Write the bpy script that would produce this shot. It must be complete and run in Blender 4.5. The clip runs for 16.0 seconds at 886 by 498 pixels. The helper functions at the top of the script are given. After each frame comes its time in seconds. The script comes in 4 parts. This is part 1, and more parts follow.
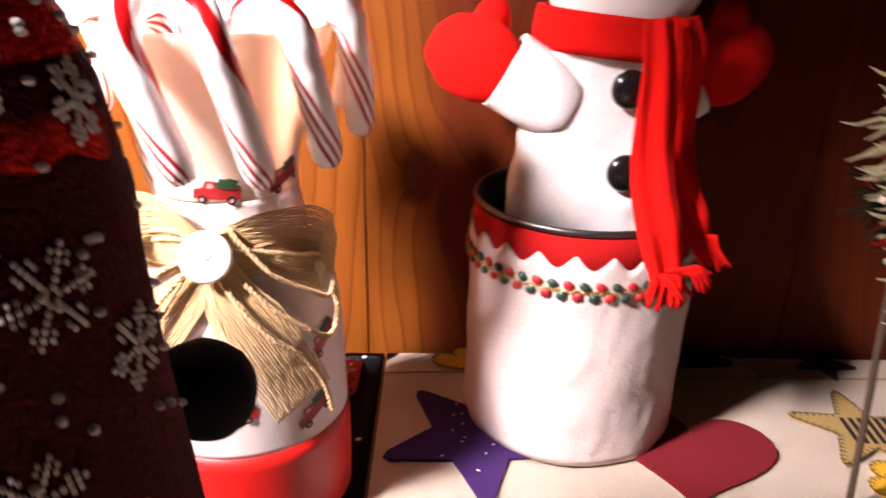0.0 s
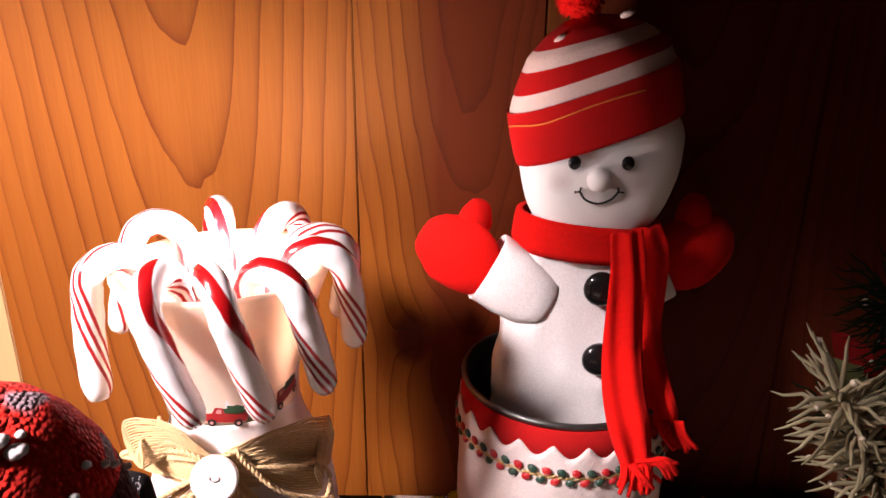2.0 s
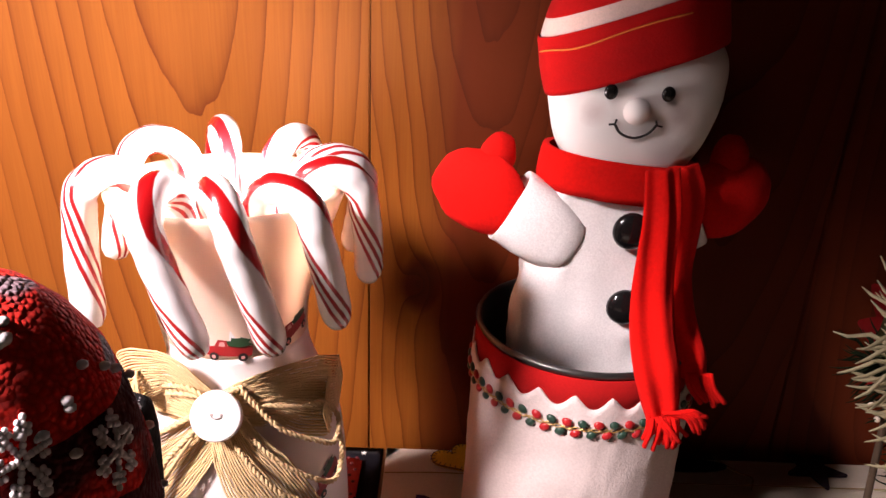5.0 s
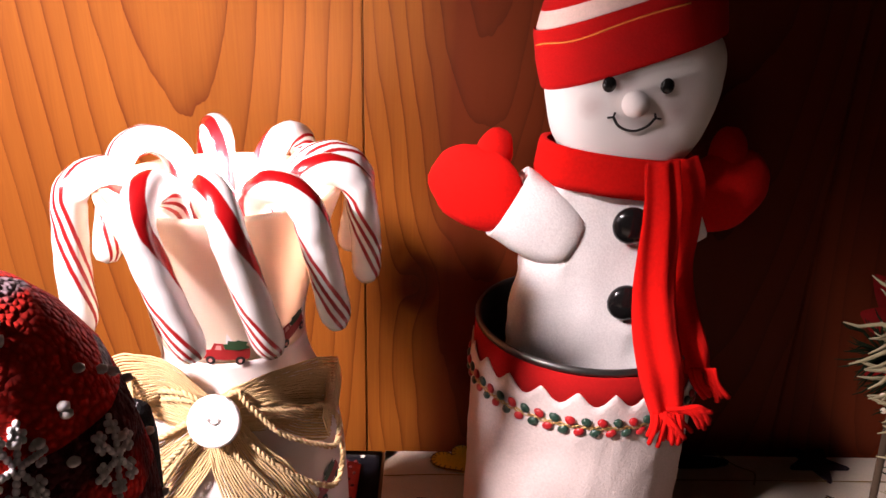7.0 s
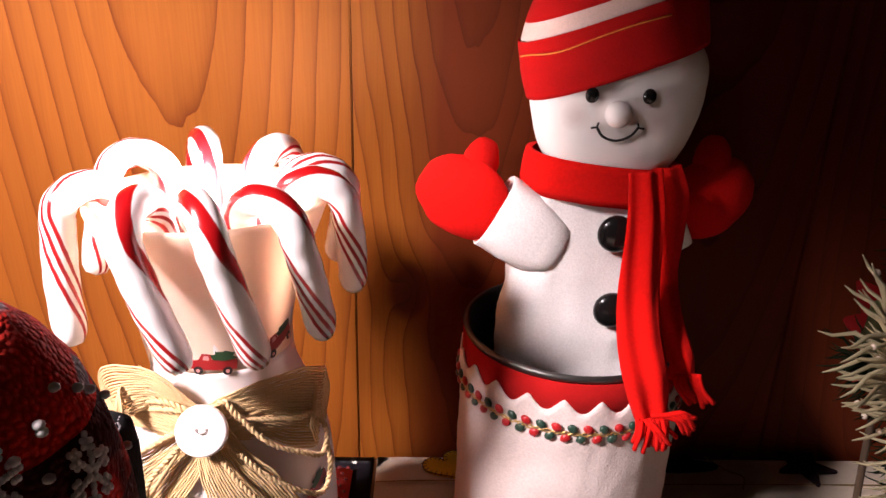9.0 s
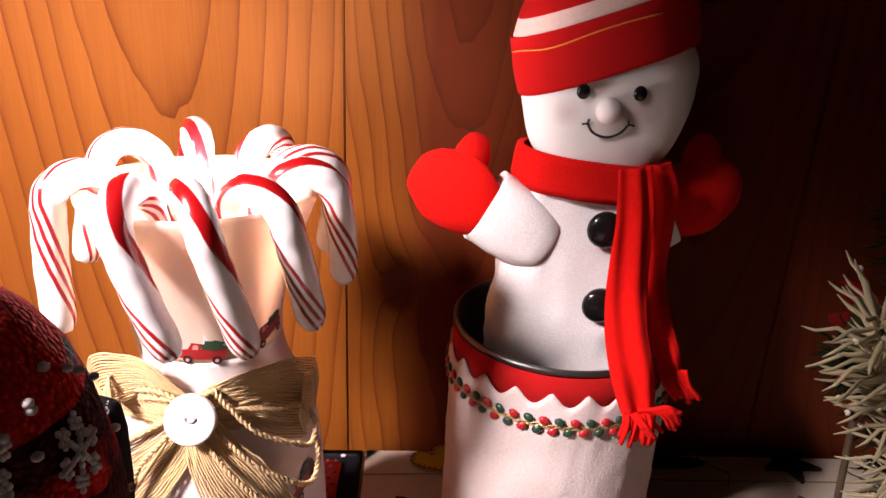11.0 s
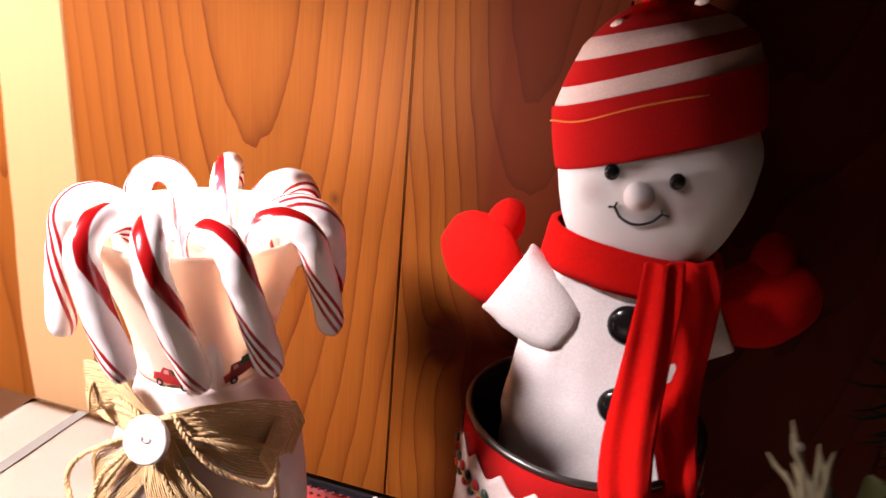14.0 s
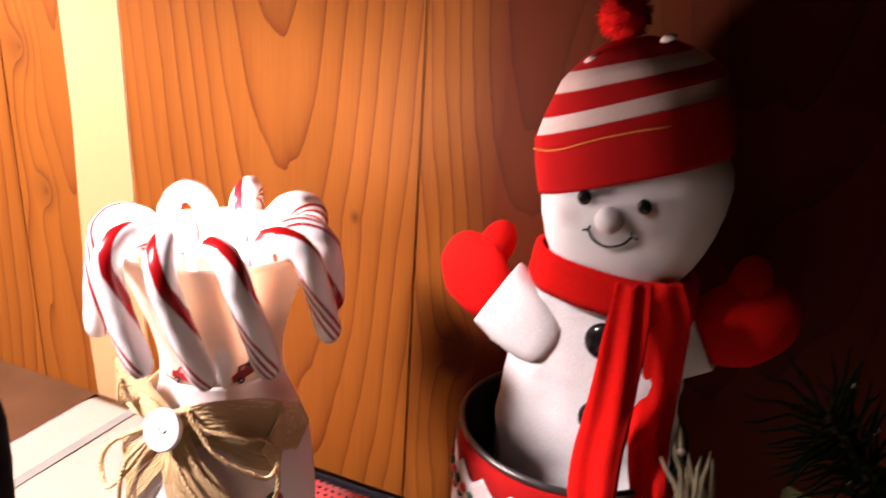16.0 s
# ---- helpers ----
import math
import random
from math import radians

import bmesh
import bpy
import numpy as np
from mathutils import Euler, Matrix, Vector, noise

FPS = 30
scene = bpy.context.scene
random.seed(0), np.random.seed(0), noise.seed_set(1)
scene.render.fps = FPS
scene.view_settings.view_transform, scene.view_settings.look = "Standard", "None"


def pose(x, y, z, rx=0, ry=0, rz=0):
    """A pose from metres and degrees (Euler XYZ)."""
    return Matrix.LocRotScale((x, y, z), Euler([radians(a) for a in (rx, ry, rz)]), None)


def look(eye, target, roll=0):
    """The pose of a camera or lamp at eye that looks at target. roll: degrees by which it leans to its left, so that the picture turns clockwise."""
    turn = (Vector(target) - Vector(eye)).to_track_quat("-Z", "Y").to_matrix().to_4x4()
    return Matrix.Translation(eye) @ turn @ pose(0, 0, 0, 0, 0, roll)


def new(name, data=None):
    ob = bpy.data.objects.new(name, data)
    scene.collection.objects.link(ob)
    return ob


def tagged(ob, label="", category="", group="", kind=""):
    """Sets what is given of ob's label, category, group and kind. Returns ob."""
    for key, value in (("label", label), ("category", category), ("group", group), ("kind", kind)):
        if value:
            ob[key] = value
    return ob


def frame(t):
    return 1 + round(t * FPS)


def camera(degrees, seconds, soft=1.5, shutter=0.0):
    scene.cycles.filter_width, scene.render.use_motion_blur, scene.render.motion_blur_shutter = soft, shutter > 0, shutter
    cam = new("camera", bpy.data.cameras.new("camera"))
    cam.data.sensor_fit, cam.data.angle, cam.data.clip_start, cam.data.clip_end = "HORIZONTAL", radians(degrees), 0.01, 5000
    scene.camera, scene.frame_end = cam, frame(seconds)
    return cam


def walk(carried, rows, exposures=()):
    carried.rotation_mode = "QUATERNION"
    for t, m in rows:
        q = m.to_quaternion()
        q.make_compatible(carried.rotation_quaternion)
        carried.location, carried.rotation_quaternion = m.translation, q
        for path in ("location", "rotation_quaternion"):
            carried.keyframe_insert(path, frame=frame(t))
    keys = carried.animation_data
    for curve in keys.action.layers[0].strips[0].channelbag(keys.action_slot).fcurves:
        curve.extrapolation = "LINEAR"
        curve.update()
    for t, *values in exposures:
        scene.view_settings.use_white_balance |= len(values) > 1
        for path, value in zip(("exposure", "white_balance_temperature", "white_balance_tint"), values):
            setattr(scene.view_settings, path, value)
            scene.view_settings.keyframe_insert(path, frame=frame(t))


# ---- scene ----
cam = camera(62.83, 16.0, shutter=0.5)
# seconds, eye, a point one metre ahead, roll
PATH = [
    (0, (0.0417, -0.3688, 0.2213), (0.0490, 0.5532, -0.1657), 1.10),
    (0.1, (0.0390, -0.3645, 0.2275), (0.0380, 0.5511, -0.1747), 1.89),
    (0.3, (0.0452, -0.3714, 0.2531), (0.0442, 0.5479, -0.1405), 1.27),
    (0.5, (0.0585, -0.3771, 0.2825), (0.0229, 0.5471, -0.0978), -0.48),
    (1, (0.0571, -0.3823, 0.3021), (0.0447, 0.5507, -0.0575), 0.87),
    (1.5, (0.0530, -0.3727, 0.2976), (0.0825, 0.5557, -0.0729), 2.17),
    (2, (0.0494, -0.3722, 0.2935), (0.0458, 0.5701, -0.0410), 0.44),
    (2.5, (0.0489, -0.3730, 0.2832), (0.0391, 0.5658, -0.0612), 0.62),
    (3, (0.0500, -0.3700, 0.2812), (0.0376, 0.5682, -0.0649), 1.03),
    (3.5, (0.0492, -0.3670, 0.2780), (0.0695, 0.5675, -0.0774), 2.08),
    (4, (0.0460, -0.3632, 0.2719), (0.0640, 0.5697, -0.0879), 2.20),
    (4.2, (0.0406, -0.3605, 0.2716), (0.0500, 0.5709, -0.0921), 2.56),
    (6.3, (0.0349, -0.3529, 0.2697), (0.0585, 0.5718, -0.1102), 1.92),
    (6.5, (0.0341, -0.3508, 0.2681), (0.0732, 0.5727, -0.1134), 2.63),
    (7, (0.0341, -0.3529, 0.2681), (0.0583, 0.5761, -0.1013), 1.78),
    (7.5, (0.0316, -0.3528, 0.2698), (0.0645, 0.5778, -0.0950), 2.59),
    (8, (0.0326, -0.3551, 0.2716), (0.0727, 0.5747, -0.0944), 2.88),
    (8.5, (0.0370, -0.3555, 0.2721), (0.0627, 0.5759, -0.0911), 1.56),
    (8.7, (0.0393, -0.3552, 0.2720), (0.0632, 0.5749, -0.0943), 1.41),
    (10.8, (0.0385, -0.3567, 0.2730), (0.0770, 0.5743, -0.0900), 2.67),
    (11, (0.0400, -0.3574, 0.2710), (0.0755, 0.5716, -0.0974), 2.43),
    (11.5, (0.0360, -0.3592, 0.2731), (0.0857, 0.5722, -0.0875), 2.86),
    (12, (0.0360, -0.3558, 0.2696), (0.0908, 0.5698, -0.1047), 3.30),
    (12.5, (0.0378, -0.3580, 0.2723), (0.0756, 0.5742, -0.0875), 2.29),
    (13, (0.0374, -0.3592, 0.2716), (0.0777, 0.5714, -0.0924), 2.56),
    (13.5, (0.0539, -0.3378, 0.2746), (0.0137, 0.5949, -0.0839), 1.96),
    (14, (0.1158, -0.3299, 0.2855), (-0.1330, 0.5731, -0.0648), 5.06),
    (14.5, (0.1570, -0.3296, 0.2968), (-0.1671, 0.5468, -0.0597), 4.36),
    (15, (0.1713, -0.3390, 0.3064), (-0.1935, 0.5444, 0.0124), 4.67),
    (15.5, (0.1684, -0.3385, 0.3070), (-0.1633, 0.5538, 0.0008), 4.87),
    (16, (0.1560, -0.3388, 0.2976), (-0.1971, 0.5333, -0.0412), 3.70),
]
# the phone's exposure settles in the first second
walk(cam, [(t, look(eye, target, roll)) for t, eye, target, roll in PATH], [(0.0, 0.62), (0.4, 0.28), (0.9, 0.0), (14.8, 0.0), (15.5, 0.15), (16.0, 0.15)])

# ---- light: a shaded table lamp at the left, a small unseen lamp added in the mouth of the vase, and the dim room ----
world = bpy.data.worlds.new("room")
scene.world = world
world.use_nodes = True
world.node_tree.nodes["Background"].inputs[0].default_value = (1.0, 0.52, 0.38, 1)
world.node_tree.nodes["Background"].inputs[1].default_value = 0.0022
lamp = new("lamp_light", bpy.data.lights.new("lamp_light", "SPOT"))
lamp.data.energy, lamp.data.color = 60.0, (1.0, 0.835, 0.860)
lamp.data.spot_size, lamp.data.spot_blend, lamp.data.shadow_soft_size = radians(127), 0.30, 0.05
lamp.matrix_world = look((-0.375, -0.41, 0.535), (-0.425, -0.33, 0.0))
# added, source not seen: brightens the canes and the mouth of the vase
assumed_bulb = new("assumed_bulb_light", bpy.data.lights.new("assumed_bulb_light", "POINT"))
assumed_bulb.data.energy, assumed_bulb.data.color, assumed_bulb.data.shadow_soft_size = 1.25, (1.0, 0.89, 0.89), 0.012
assumed_bulb.location = (-0.0355, -0.1140, 0.200)
room = new("room_light", bpy.data.lights.new("room_light", "AREA"))
room.data.energy, room.data.color, room.data.size = 0.03, (1.0, 0.78, 0.64), 0.8
room.matrix_world = look((-0.7, -1.6, 1.4), (0.05, 0, 0.1))

# ---- small helpers ----
def mesh_of(name, bm, mats, smooth=True):
    me = bpy.data.meshes.new(name)
    bmesh.ops.recalc_face_normals(bm, faces=bm.faces)
    bm.to_mesh(me)
    bm.free()
    for m in (mats if isinstance(mats, (list, tuple)) else [mats]):
        me.materials.append(m)
    if smooth:
        for p in me.polygons:
            p.use_smooth = True
    return me


def thing(name, label, category, group="", place=(0, 0, 0), kind=""):
    ob = new(name)
    ob.location = place
    ob.empty_display_size = 0.01
    return tagged(ob, label, category, group, kind)


def part(name, bm, mats, parent, label="", smooth=True):
    ob = new(name, mesh_of(name, bm, mats, smooth))
    ob.parent = parent
    ob.matrix_parent_inverse = Matrix.Translation(-parent.location) if parent.parent is None else Matrix()
    if label:
        tagged(ob, label)
    return ob


def solo(name, bm, mats, label, category, kind="", group="", smooth=True):
    return tagged(new(name, mesh_of(name, bm, mats, smooth)), label, category, group, kind)


def tube(bm, pts, radius, sides=12, mat=0, caps=True, twist=0.0, flat=1.0):
    """Sweeps a circle along pts; radius is a number or one for each point. Writes u round, v along (metres) into the uv layer."""
    pts = [Vector(p) for p in pts]
    n = len(pts)
    rad = radius if isinstance(radius, (list, tuple)) else [radius] * n
    uv = bm.loops.layers.uv.verify()
    tang = [(pts[min(i + 1, n - 1)] - pts[max(i - 1, 0)]).normalized() for i in range(n)]
    side = tang[0].orthogonal().normalized()
    rings, run, along = [], [], 0.0
    for i in range(n):
        if i:
            side = (side - tang[i] * side.dot(tang[i])).normalized()
            along += (pts[i] - pts[i - 1]).length
        up = tang[i].cross(side)
        run.append(along)
        ring = []
        for k in range(sides):
            a = 2 * math.pi * k / sides + twist * along
            ring.append(bm.verts.new(pts[i] + (side * math.cos(a) + up * math.sin(a) * flat) * rad[i]))
        rings.append(ring)
    for i in range(n - 1):
        for k in range(sides):
            j = (k + 1) % sides
            f = bm.faces.new((rings[i][k], rings[i][j], rings[i + 1][j], rings[i + 1][k]))
            f.material_index = mat
            for loop, u, v in zip(f.loops, (k, k + 1, k + 1, k), (run[i], run[i], run[i + 1], run[i + 1])):
                loop[uv].uv = (u / sides, v)
    if caps:
        for ring, pt, v in ((rings[0], pts[0] - tang[0] * rad[0] * 0.35, run[0]), (rings[-1], pts[-1] + tang[-1] * rad[-1] * 0.35, run[-1])):
            c = bm.verts.new(pt)
            for k in range(sides):
                f = bm.faces.new((ring[k], ring[(k + 1) % sides], c))
                f.material_index = mat
                for loop, u in zip(f.loops, (k, k + 1, k + 0.5)):
                    loop[uv].uv = (u / sides, v)


def revolve(bm, profile, centre, sides=64, mat=0, close=False):
    rings = []
    for r, z in profile:
        rings.append([bm.verts.new((centre[0] + r * math.cos(2 * math.pi * k / sides), centre[1] + r * math.sin(2 * math.pi * k / sides), z)) for k in range(sides)])
    pairs = list(zip(rings, rings[1:])) + ([(rings[-1], rings[0])] if close else [])
    for a, b in pairs:
        for k in range(sides):
            j = (k + 1) % sides
            bm.faces.new((a[k], a[j], b[j], b[k])).material_index = mat


def ball(bm, centre, radii, mat=0, rings=10, sides=16, turn=None, bump=0.0):
    """An ellipsoid, optionally turned by a 3x3 matrix and made a little uneven."""
    centre, rows = Vector(centre), []
    for i in range(rings + 1):
        th = math.pi * i / rings
        row = []
        for k in range(1 if i in (0, rings) else sides):
            ph = 2 * math.pi * k / sides
            v = Vector((math.sin(th) * math.cos(ph), math.sin(th) * math.sin(ph), math.cos(th)))
            s = 1 + bump * noise.noise(v * 2.3 + centre * 40) if bump else 1
            v = Vector((v.x * radii[0], v.y * radii[1], v.z * radii[2])) * s
            row.append(bm.verts.new(centre + (turn @ v if turn else v)))
        rows.append(row)
    for a, b in zip(rows, rows[1:]):
        for k in range(sides):
            j = (k + 1) % sides
            if len(a) == 1:
                f = bm.faces.new((a[0], b[k], b[j]))
            elif len(b) == 1:
                f = bm.faces.new((a[k], b[0], a[j]))
            else:
                f = bm.faces.new((a[k], b[k], b[j], a[j]))
            f.material_index = mat


def box(bm, lo, hi, mat=0, bevel=0.0):
    made = bmesh.ops.create_cube(bm, size=1)["verts"]
    for v in made:
        v.co = [l + (c + 0.5) * (h - l) for c, l, h in zip(v.co, lo, hi)]
    faces = {f for v in made for f in v.link_faces}
    for f in faces:
        f.material_index = mat
    if bevel:
        bmesh.ops.bevel(bm, geom=list({e for f in faces for e in f.edges}), offset=bevel, segments=2, affect="EDGES", material=mat)


def slab(bm, outline, low, high, mat=0):
    """A flat piece with the given outline in x and y, between two heights."""
    a = [bm.verts.new((x, y, low)) for x, y in outline]
    b = [bm.verts.new((x, y, high)) for x, y in outline]
    n = len(a)
    for f in [bm.faces.new(a[::-1]), bm.faces.new(b)] + [bm.faces.new((a[i], a[(i + 1) % n], b[(i + 1) % n], b[i])) for i in range(n)]:
        f.material_index = mat


def bez(points, steps=10):
    """A smooth line (Catmull-Rom) through the points."""
    p = [Vector(q) for q in points]
    p = [p[0] * 2 - p[1]] + p + [p[-1] * 2 - p[-2]]
    out = []
    for i in range(1, len(p) - 2):
        for s in range(steps):
            t = s / steps
            a, b, c, d = p[i - 1 : i + 3]
            out.append(0.5 * (2 * b + (c - a) * t + (2 * a - 5 * b + 4 * c - d) * t * t + (3 * b - a - 3 * c + d) * t ** 3))
    return out + [p[-2].copy()]


# ---- materials ----
class Nodes:
    def __init__(self, name):
        self.m = bpy.data.materials.new(name)
        self.m.use_nodes = True
        self.t = self.m.node_tree
        self.b = self.t.nodes["Principled BSDF"]

    def n(self, kind, **sets):
        node = self.t.nodes.new("ShaderNode" + kind)
        for key, value in sets.items():
            if key in node.inputs:
                if isinstance(value, bpy.types.NodeSocket):
                    self.t.links.new(value, node.inputs[key])
                else:
                    node.inputs[key].default_value = value
            else:
                setattr(node, key, value)
        return node

    def link(self, a, b):
        self.t.links.new(a, b)

    def math(self, op, a, b=0.0, c=0.0):
        node = self.t.nodes.new("ShaderNodeMath")
        node.operation = op
        for i, v in enumerate((a, b, c)):
            if isinstance(v, bpy.types.NodeSocket):
                self.t.links.new(v, node.inputs[i])
            else:
                node.inputs[i].default_value = v
        return node.outputs[0]

    def ramp(self, fac, *stops):
        node = self.t.nodes.new("ShaderNodeValToRGB")
        el = node.color_ramp.elements
        while len(el) < len(stops):
            el.new(0.5)
        for e, (pos, col) in zip(el, stops):
            e.position, e.color = pos, (*col, 1)
        self.link(fac, node.inputs[0])
        return node.outputs[0]

    def mix(self, fac, a, b, blend="MIX"):
        node = self.t.nodes.new("ShaderNodeMix")
        node.data_type, node.blend_type = "RGBA", blend
        for i, v in ((0, fac), (6, a), (7, b)):
            if isinstance(v, bpy.types.NodeSocket):
                self.link(v, node.inputs[i])
            else:
                node.inputs[i].default_value = v if i == 0 else (*v, 1)
        return node.outputs[2]

    def noise(self, scale, detail=3.0, vec=None, rough=0.5):
        node = self.n("TexNoise", Scale=scale, Detail=detail, Roughness=rough)
        self.link(vec if vec is not None else self.obj(), node.inputs["Vector"])
        return node.outputs[0]

    def obj(self):
        return self.n("TexCoord").outputs["Object"]

    def set(self, **k):
        for key, v in k.items():
            key = key.replace("_", " ")
            if isinstance(v, bpy.types.NodeSocket):
                self.link(v, self.b.inputs[key])
            else:
                self.b.inputs[key].default_value = (*v, 1) if isinstance(v, tuple) and len(v) == 3 else v

    def bump(self, height, strength=0.3, distance=0.001):
        node = self.n("Bump", Strength=strength, Distance=distance)
        self.link(height, node.inputs["Height"])
        self.link(node.outputs[0], self.b.inputs["Normal"])


def cloth(name, col, vary=0.15, weave=900.0, rough=0.9, sheen=0.03, soft=0.3, fuzz=0.0):
    """Woven or felted cloth: mottled colour and fine thread relief."""
    k = Nodes(name)
    big, fine = k.noise(35, 4), k.noise(weave, 3)
    c = k.mix(k.math("MULTIPLY", big, 1.0), tuple(v * (1 - vary) for v in col), tuple(min(1, v * (1 + vary)) for v in col))
    c = k.mix(0.25, c, k.ramp(fine, (0.3, tuple(v * 0.6 for v in col)), (0.7, tuple(min(1, v * 1.15) for v in col))))
    k.set(Base_Color=c, Roughness=rough, Sheen_Weight=sheen, Specular_IOR_Level=0.2)
    k.bump(k.math("ADD", k.math("MULTIPLY", fine, 0.5), k.math("MULTIPLY", k.noise(110, 3), 0.35)), soft, 0.0010)
    return k.m


def plain(name, col, rough=0.5, metal=0.0, vary=0.12, scale=60.0, bump=0.0, gloss=0.5):
    k = Nodes(name)
    c = k.mix(k.noise(scale, 4), tuple(v * (1 - vary) for v in col), tuple(min(1, v * (1 + vary)) for v in col))
    k.set(Base_Color=c, Roughness=rough, Metallic=metal, Specular_IOR_Level=gloss)
    if bump:
        k.bump(k.noise(scale * 8, 3), bump, 0.0006)
    return k.m


def pine(name, x0, slope, ztop, light, dark, knots=(), pale=None, period=0.0085, sway=0.03, heart=None):
    """Knotty pine: growth rings cut lengthwise, so that arches stand on the board, with knots that bend them."""
    k = Nodes(name)
    sep = k.n("SeparateXYZ", Vector=k.obj()).outputs
    x, z = sep[0], sep[2]
    slow = k.n("Mapping", Scale=(18.0, 1.0, 3.2), Vector=k.obj()).outputs[0]
    wob = k.math("MULTIPLY", k.math("SUBTRACT", k.noise(1.0, 2, slow), 0.5), sway)
    fast = k.n("Mapping", Scale=(60.0, 1.0, 14.0), Vector=k.obj()).outputs[0]
    wob = k.math("ADD", wob, k.math("MULTIPLY", k.math("SUBTRACT", k.noise(1.0, 3, fast), 0.5), 0.003))
    dx = k.math("SUBTRACT", x, x0)
    dz = k.math("MULTIPLY", k.math("SUBTRACT", z, ztop), slope)
    r = k.math("SQRT", k.math("ADD", k.math("MULTIPLY", dx, dx), k.math("MULTIPLY", dz, dz)))
    r = k.math("ADD", r, wob)
    shade = None
    for kx, kz, size in knots:
        ax, az = k.math("SUBTRACT", x, kx), k.math("MULTIPLY", k.math("SUBTRACT", z, kz), 0.7)
        d = k.math("SQRT", k.math("ADD", k.math("MULTIPLY", ax, ax), k.math("MULTIPLY", az, az)))
        pull = k.math("DIVIDE", size * size, k.math("ADD", d, size * 0.6))
        r = k.math("ADD", r, pull)
        near = k.math("SMOOTH_MIN", k.math("MULTIPLY", k.math("SUBTRACT", 1.0, k.math("DIVIDE", k.math("ADD", d, k.math("MULTIPLY", wob, 0.25)), size)), 1.5), 1.0, 0.1)
        near = k.math("MAXIMUM", near, 0.0)
        shade = near if shade is None else k.math("MAXIMUM", shade, near)
    ring = k.math("FRACT", k.math("DIVIDE", r, period))
    band = k.n("Mapping", Scale=(45.0, 1.0, 1.1), Vector=k.obj()).outputs[0]
    lines = k.math("ADD", k.math("MULTIPLY", k.math("POWER", ring, 2.0), 0.45), k.math("MULTIPLY", k.math("POWER", ring, 11.0), 0.50))
    lines = k.math("ADD", lines, k.math("MULTIPLY", k.math("SUBTRACT", k.noise(1.0, 3, band), 0.45), 0.8))
    tone = k.math("MULTIPLY", lines, k.math("ADD", 0.55, k.noise(1.0, 2, slow)))
    fibre = k.n("Mapping", Scale=(900.0, 1.0, 22.0), Vector=k.obj()).outputs[0]
    grain = k.noise(1.0, 3, fibre)
    c = k.ramp(tone, (0.0, light), (0.5, tuple(0.6 * a + 0.4 * b for a, b in zip(light, dark))), (1.0, dark))
    c = k.mix(k.math("MULTIPLY", k.math("SUBTRACT", 1.0, grain), 0.5), c, dark)
    broad = k.n("Mapping", Scale=(14.0, 1.0, 1.4), Vector=k.obj()).outputs[0]
    c = k.mix(k.math("MULTIPLY", k.ramp(k.noise(1.0, 2, broad), (0.42, (0, 0, 0)), (0.68, (1, 1, 1))), 0.45), c, tuple(0.5 * a + 0.5 * b for a, b in zip(light, dark)))
    if pale:
        lo, hi, col = pale
        m = k.math("MULTIPLY", k.math("GREATER_THAN", k.math("ADD", x, wob), lo), k.math("LESS_THAN", k.math("ADD", x, wob), hi))
        c = k.mix(k.math("MULTIPLY", m, 0.75), c, col)
    # dark heartwood from from_x on; its colour also holds the right side's shade
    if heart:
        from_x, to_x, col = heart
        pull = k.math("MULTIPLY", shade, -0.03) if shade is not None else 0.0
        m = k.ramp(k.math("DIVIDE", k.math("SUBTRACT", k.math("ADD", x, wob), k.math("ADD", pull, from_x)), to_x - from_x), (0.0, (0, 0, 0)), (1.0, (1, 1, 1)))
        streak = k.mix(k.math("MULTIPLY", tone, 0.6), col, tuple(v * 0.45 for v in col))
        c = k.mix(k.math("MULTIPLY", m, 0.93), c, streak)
    if shade is not None:
        c = k.mix(k.math("MULTIPLY", k.math("MINIMUM", shade, 1.0), k.math("ADD", 0.30, k.math("MULTIPLY", tone, 0.6))), c, (0.055, 0.016, 0.005))
    k.set(Base_Color=c, Roughness=k.math("ADD", 0.52, k.math("MULTIPLY", grain, 0.18)), Specular_IOR_Level=0.12)
    k.bump(k.math("ADD", k.math("MULTIPLY", grain, 0.5), k.math("MULTIPLY", tone, -0.5)), 0.25, 0.0006)
    return k.m


LIGHT, DARK = (0.265, 0.084, 0.0105), (0.105, 0.021, 0.0025)
# heartwood of the right-hand boards, with the shade over there mixed in
HEART_SHADE = (0.105, 0.016, 0.004)
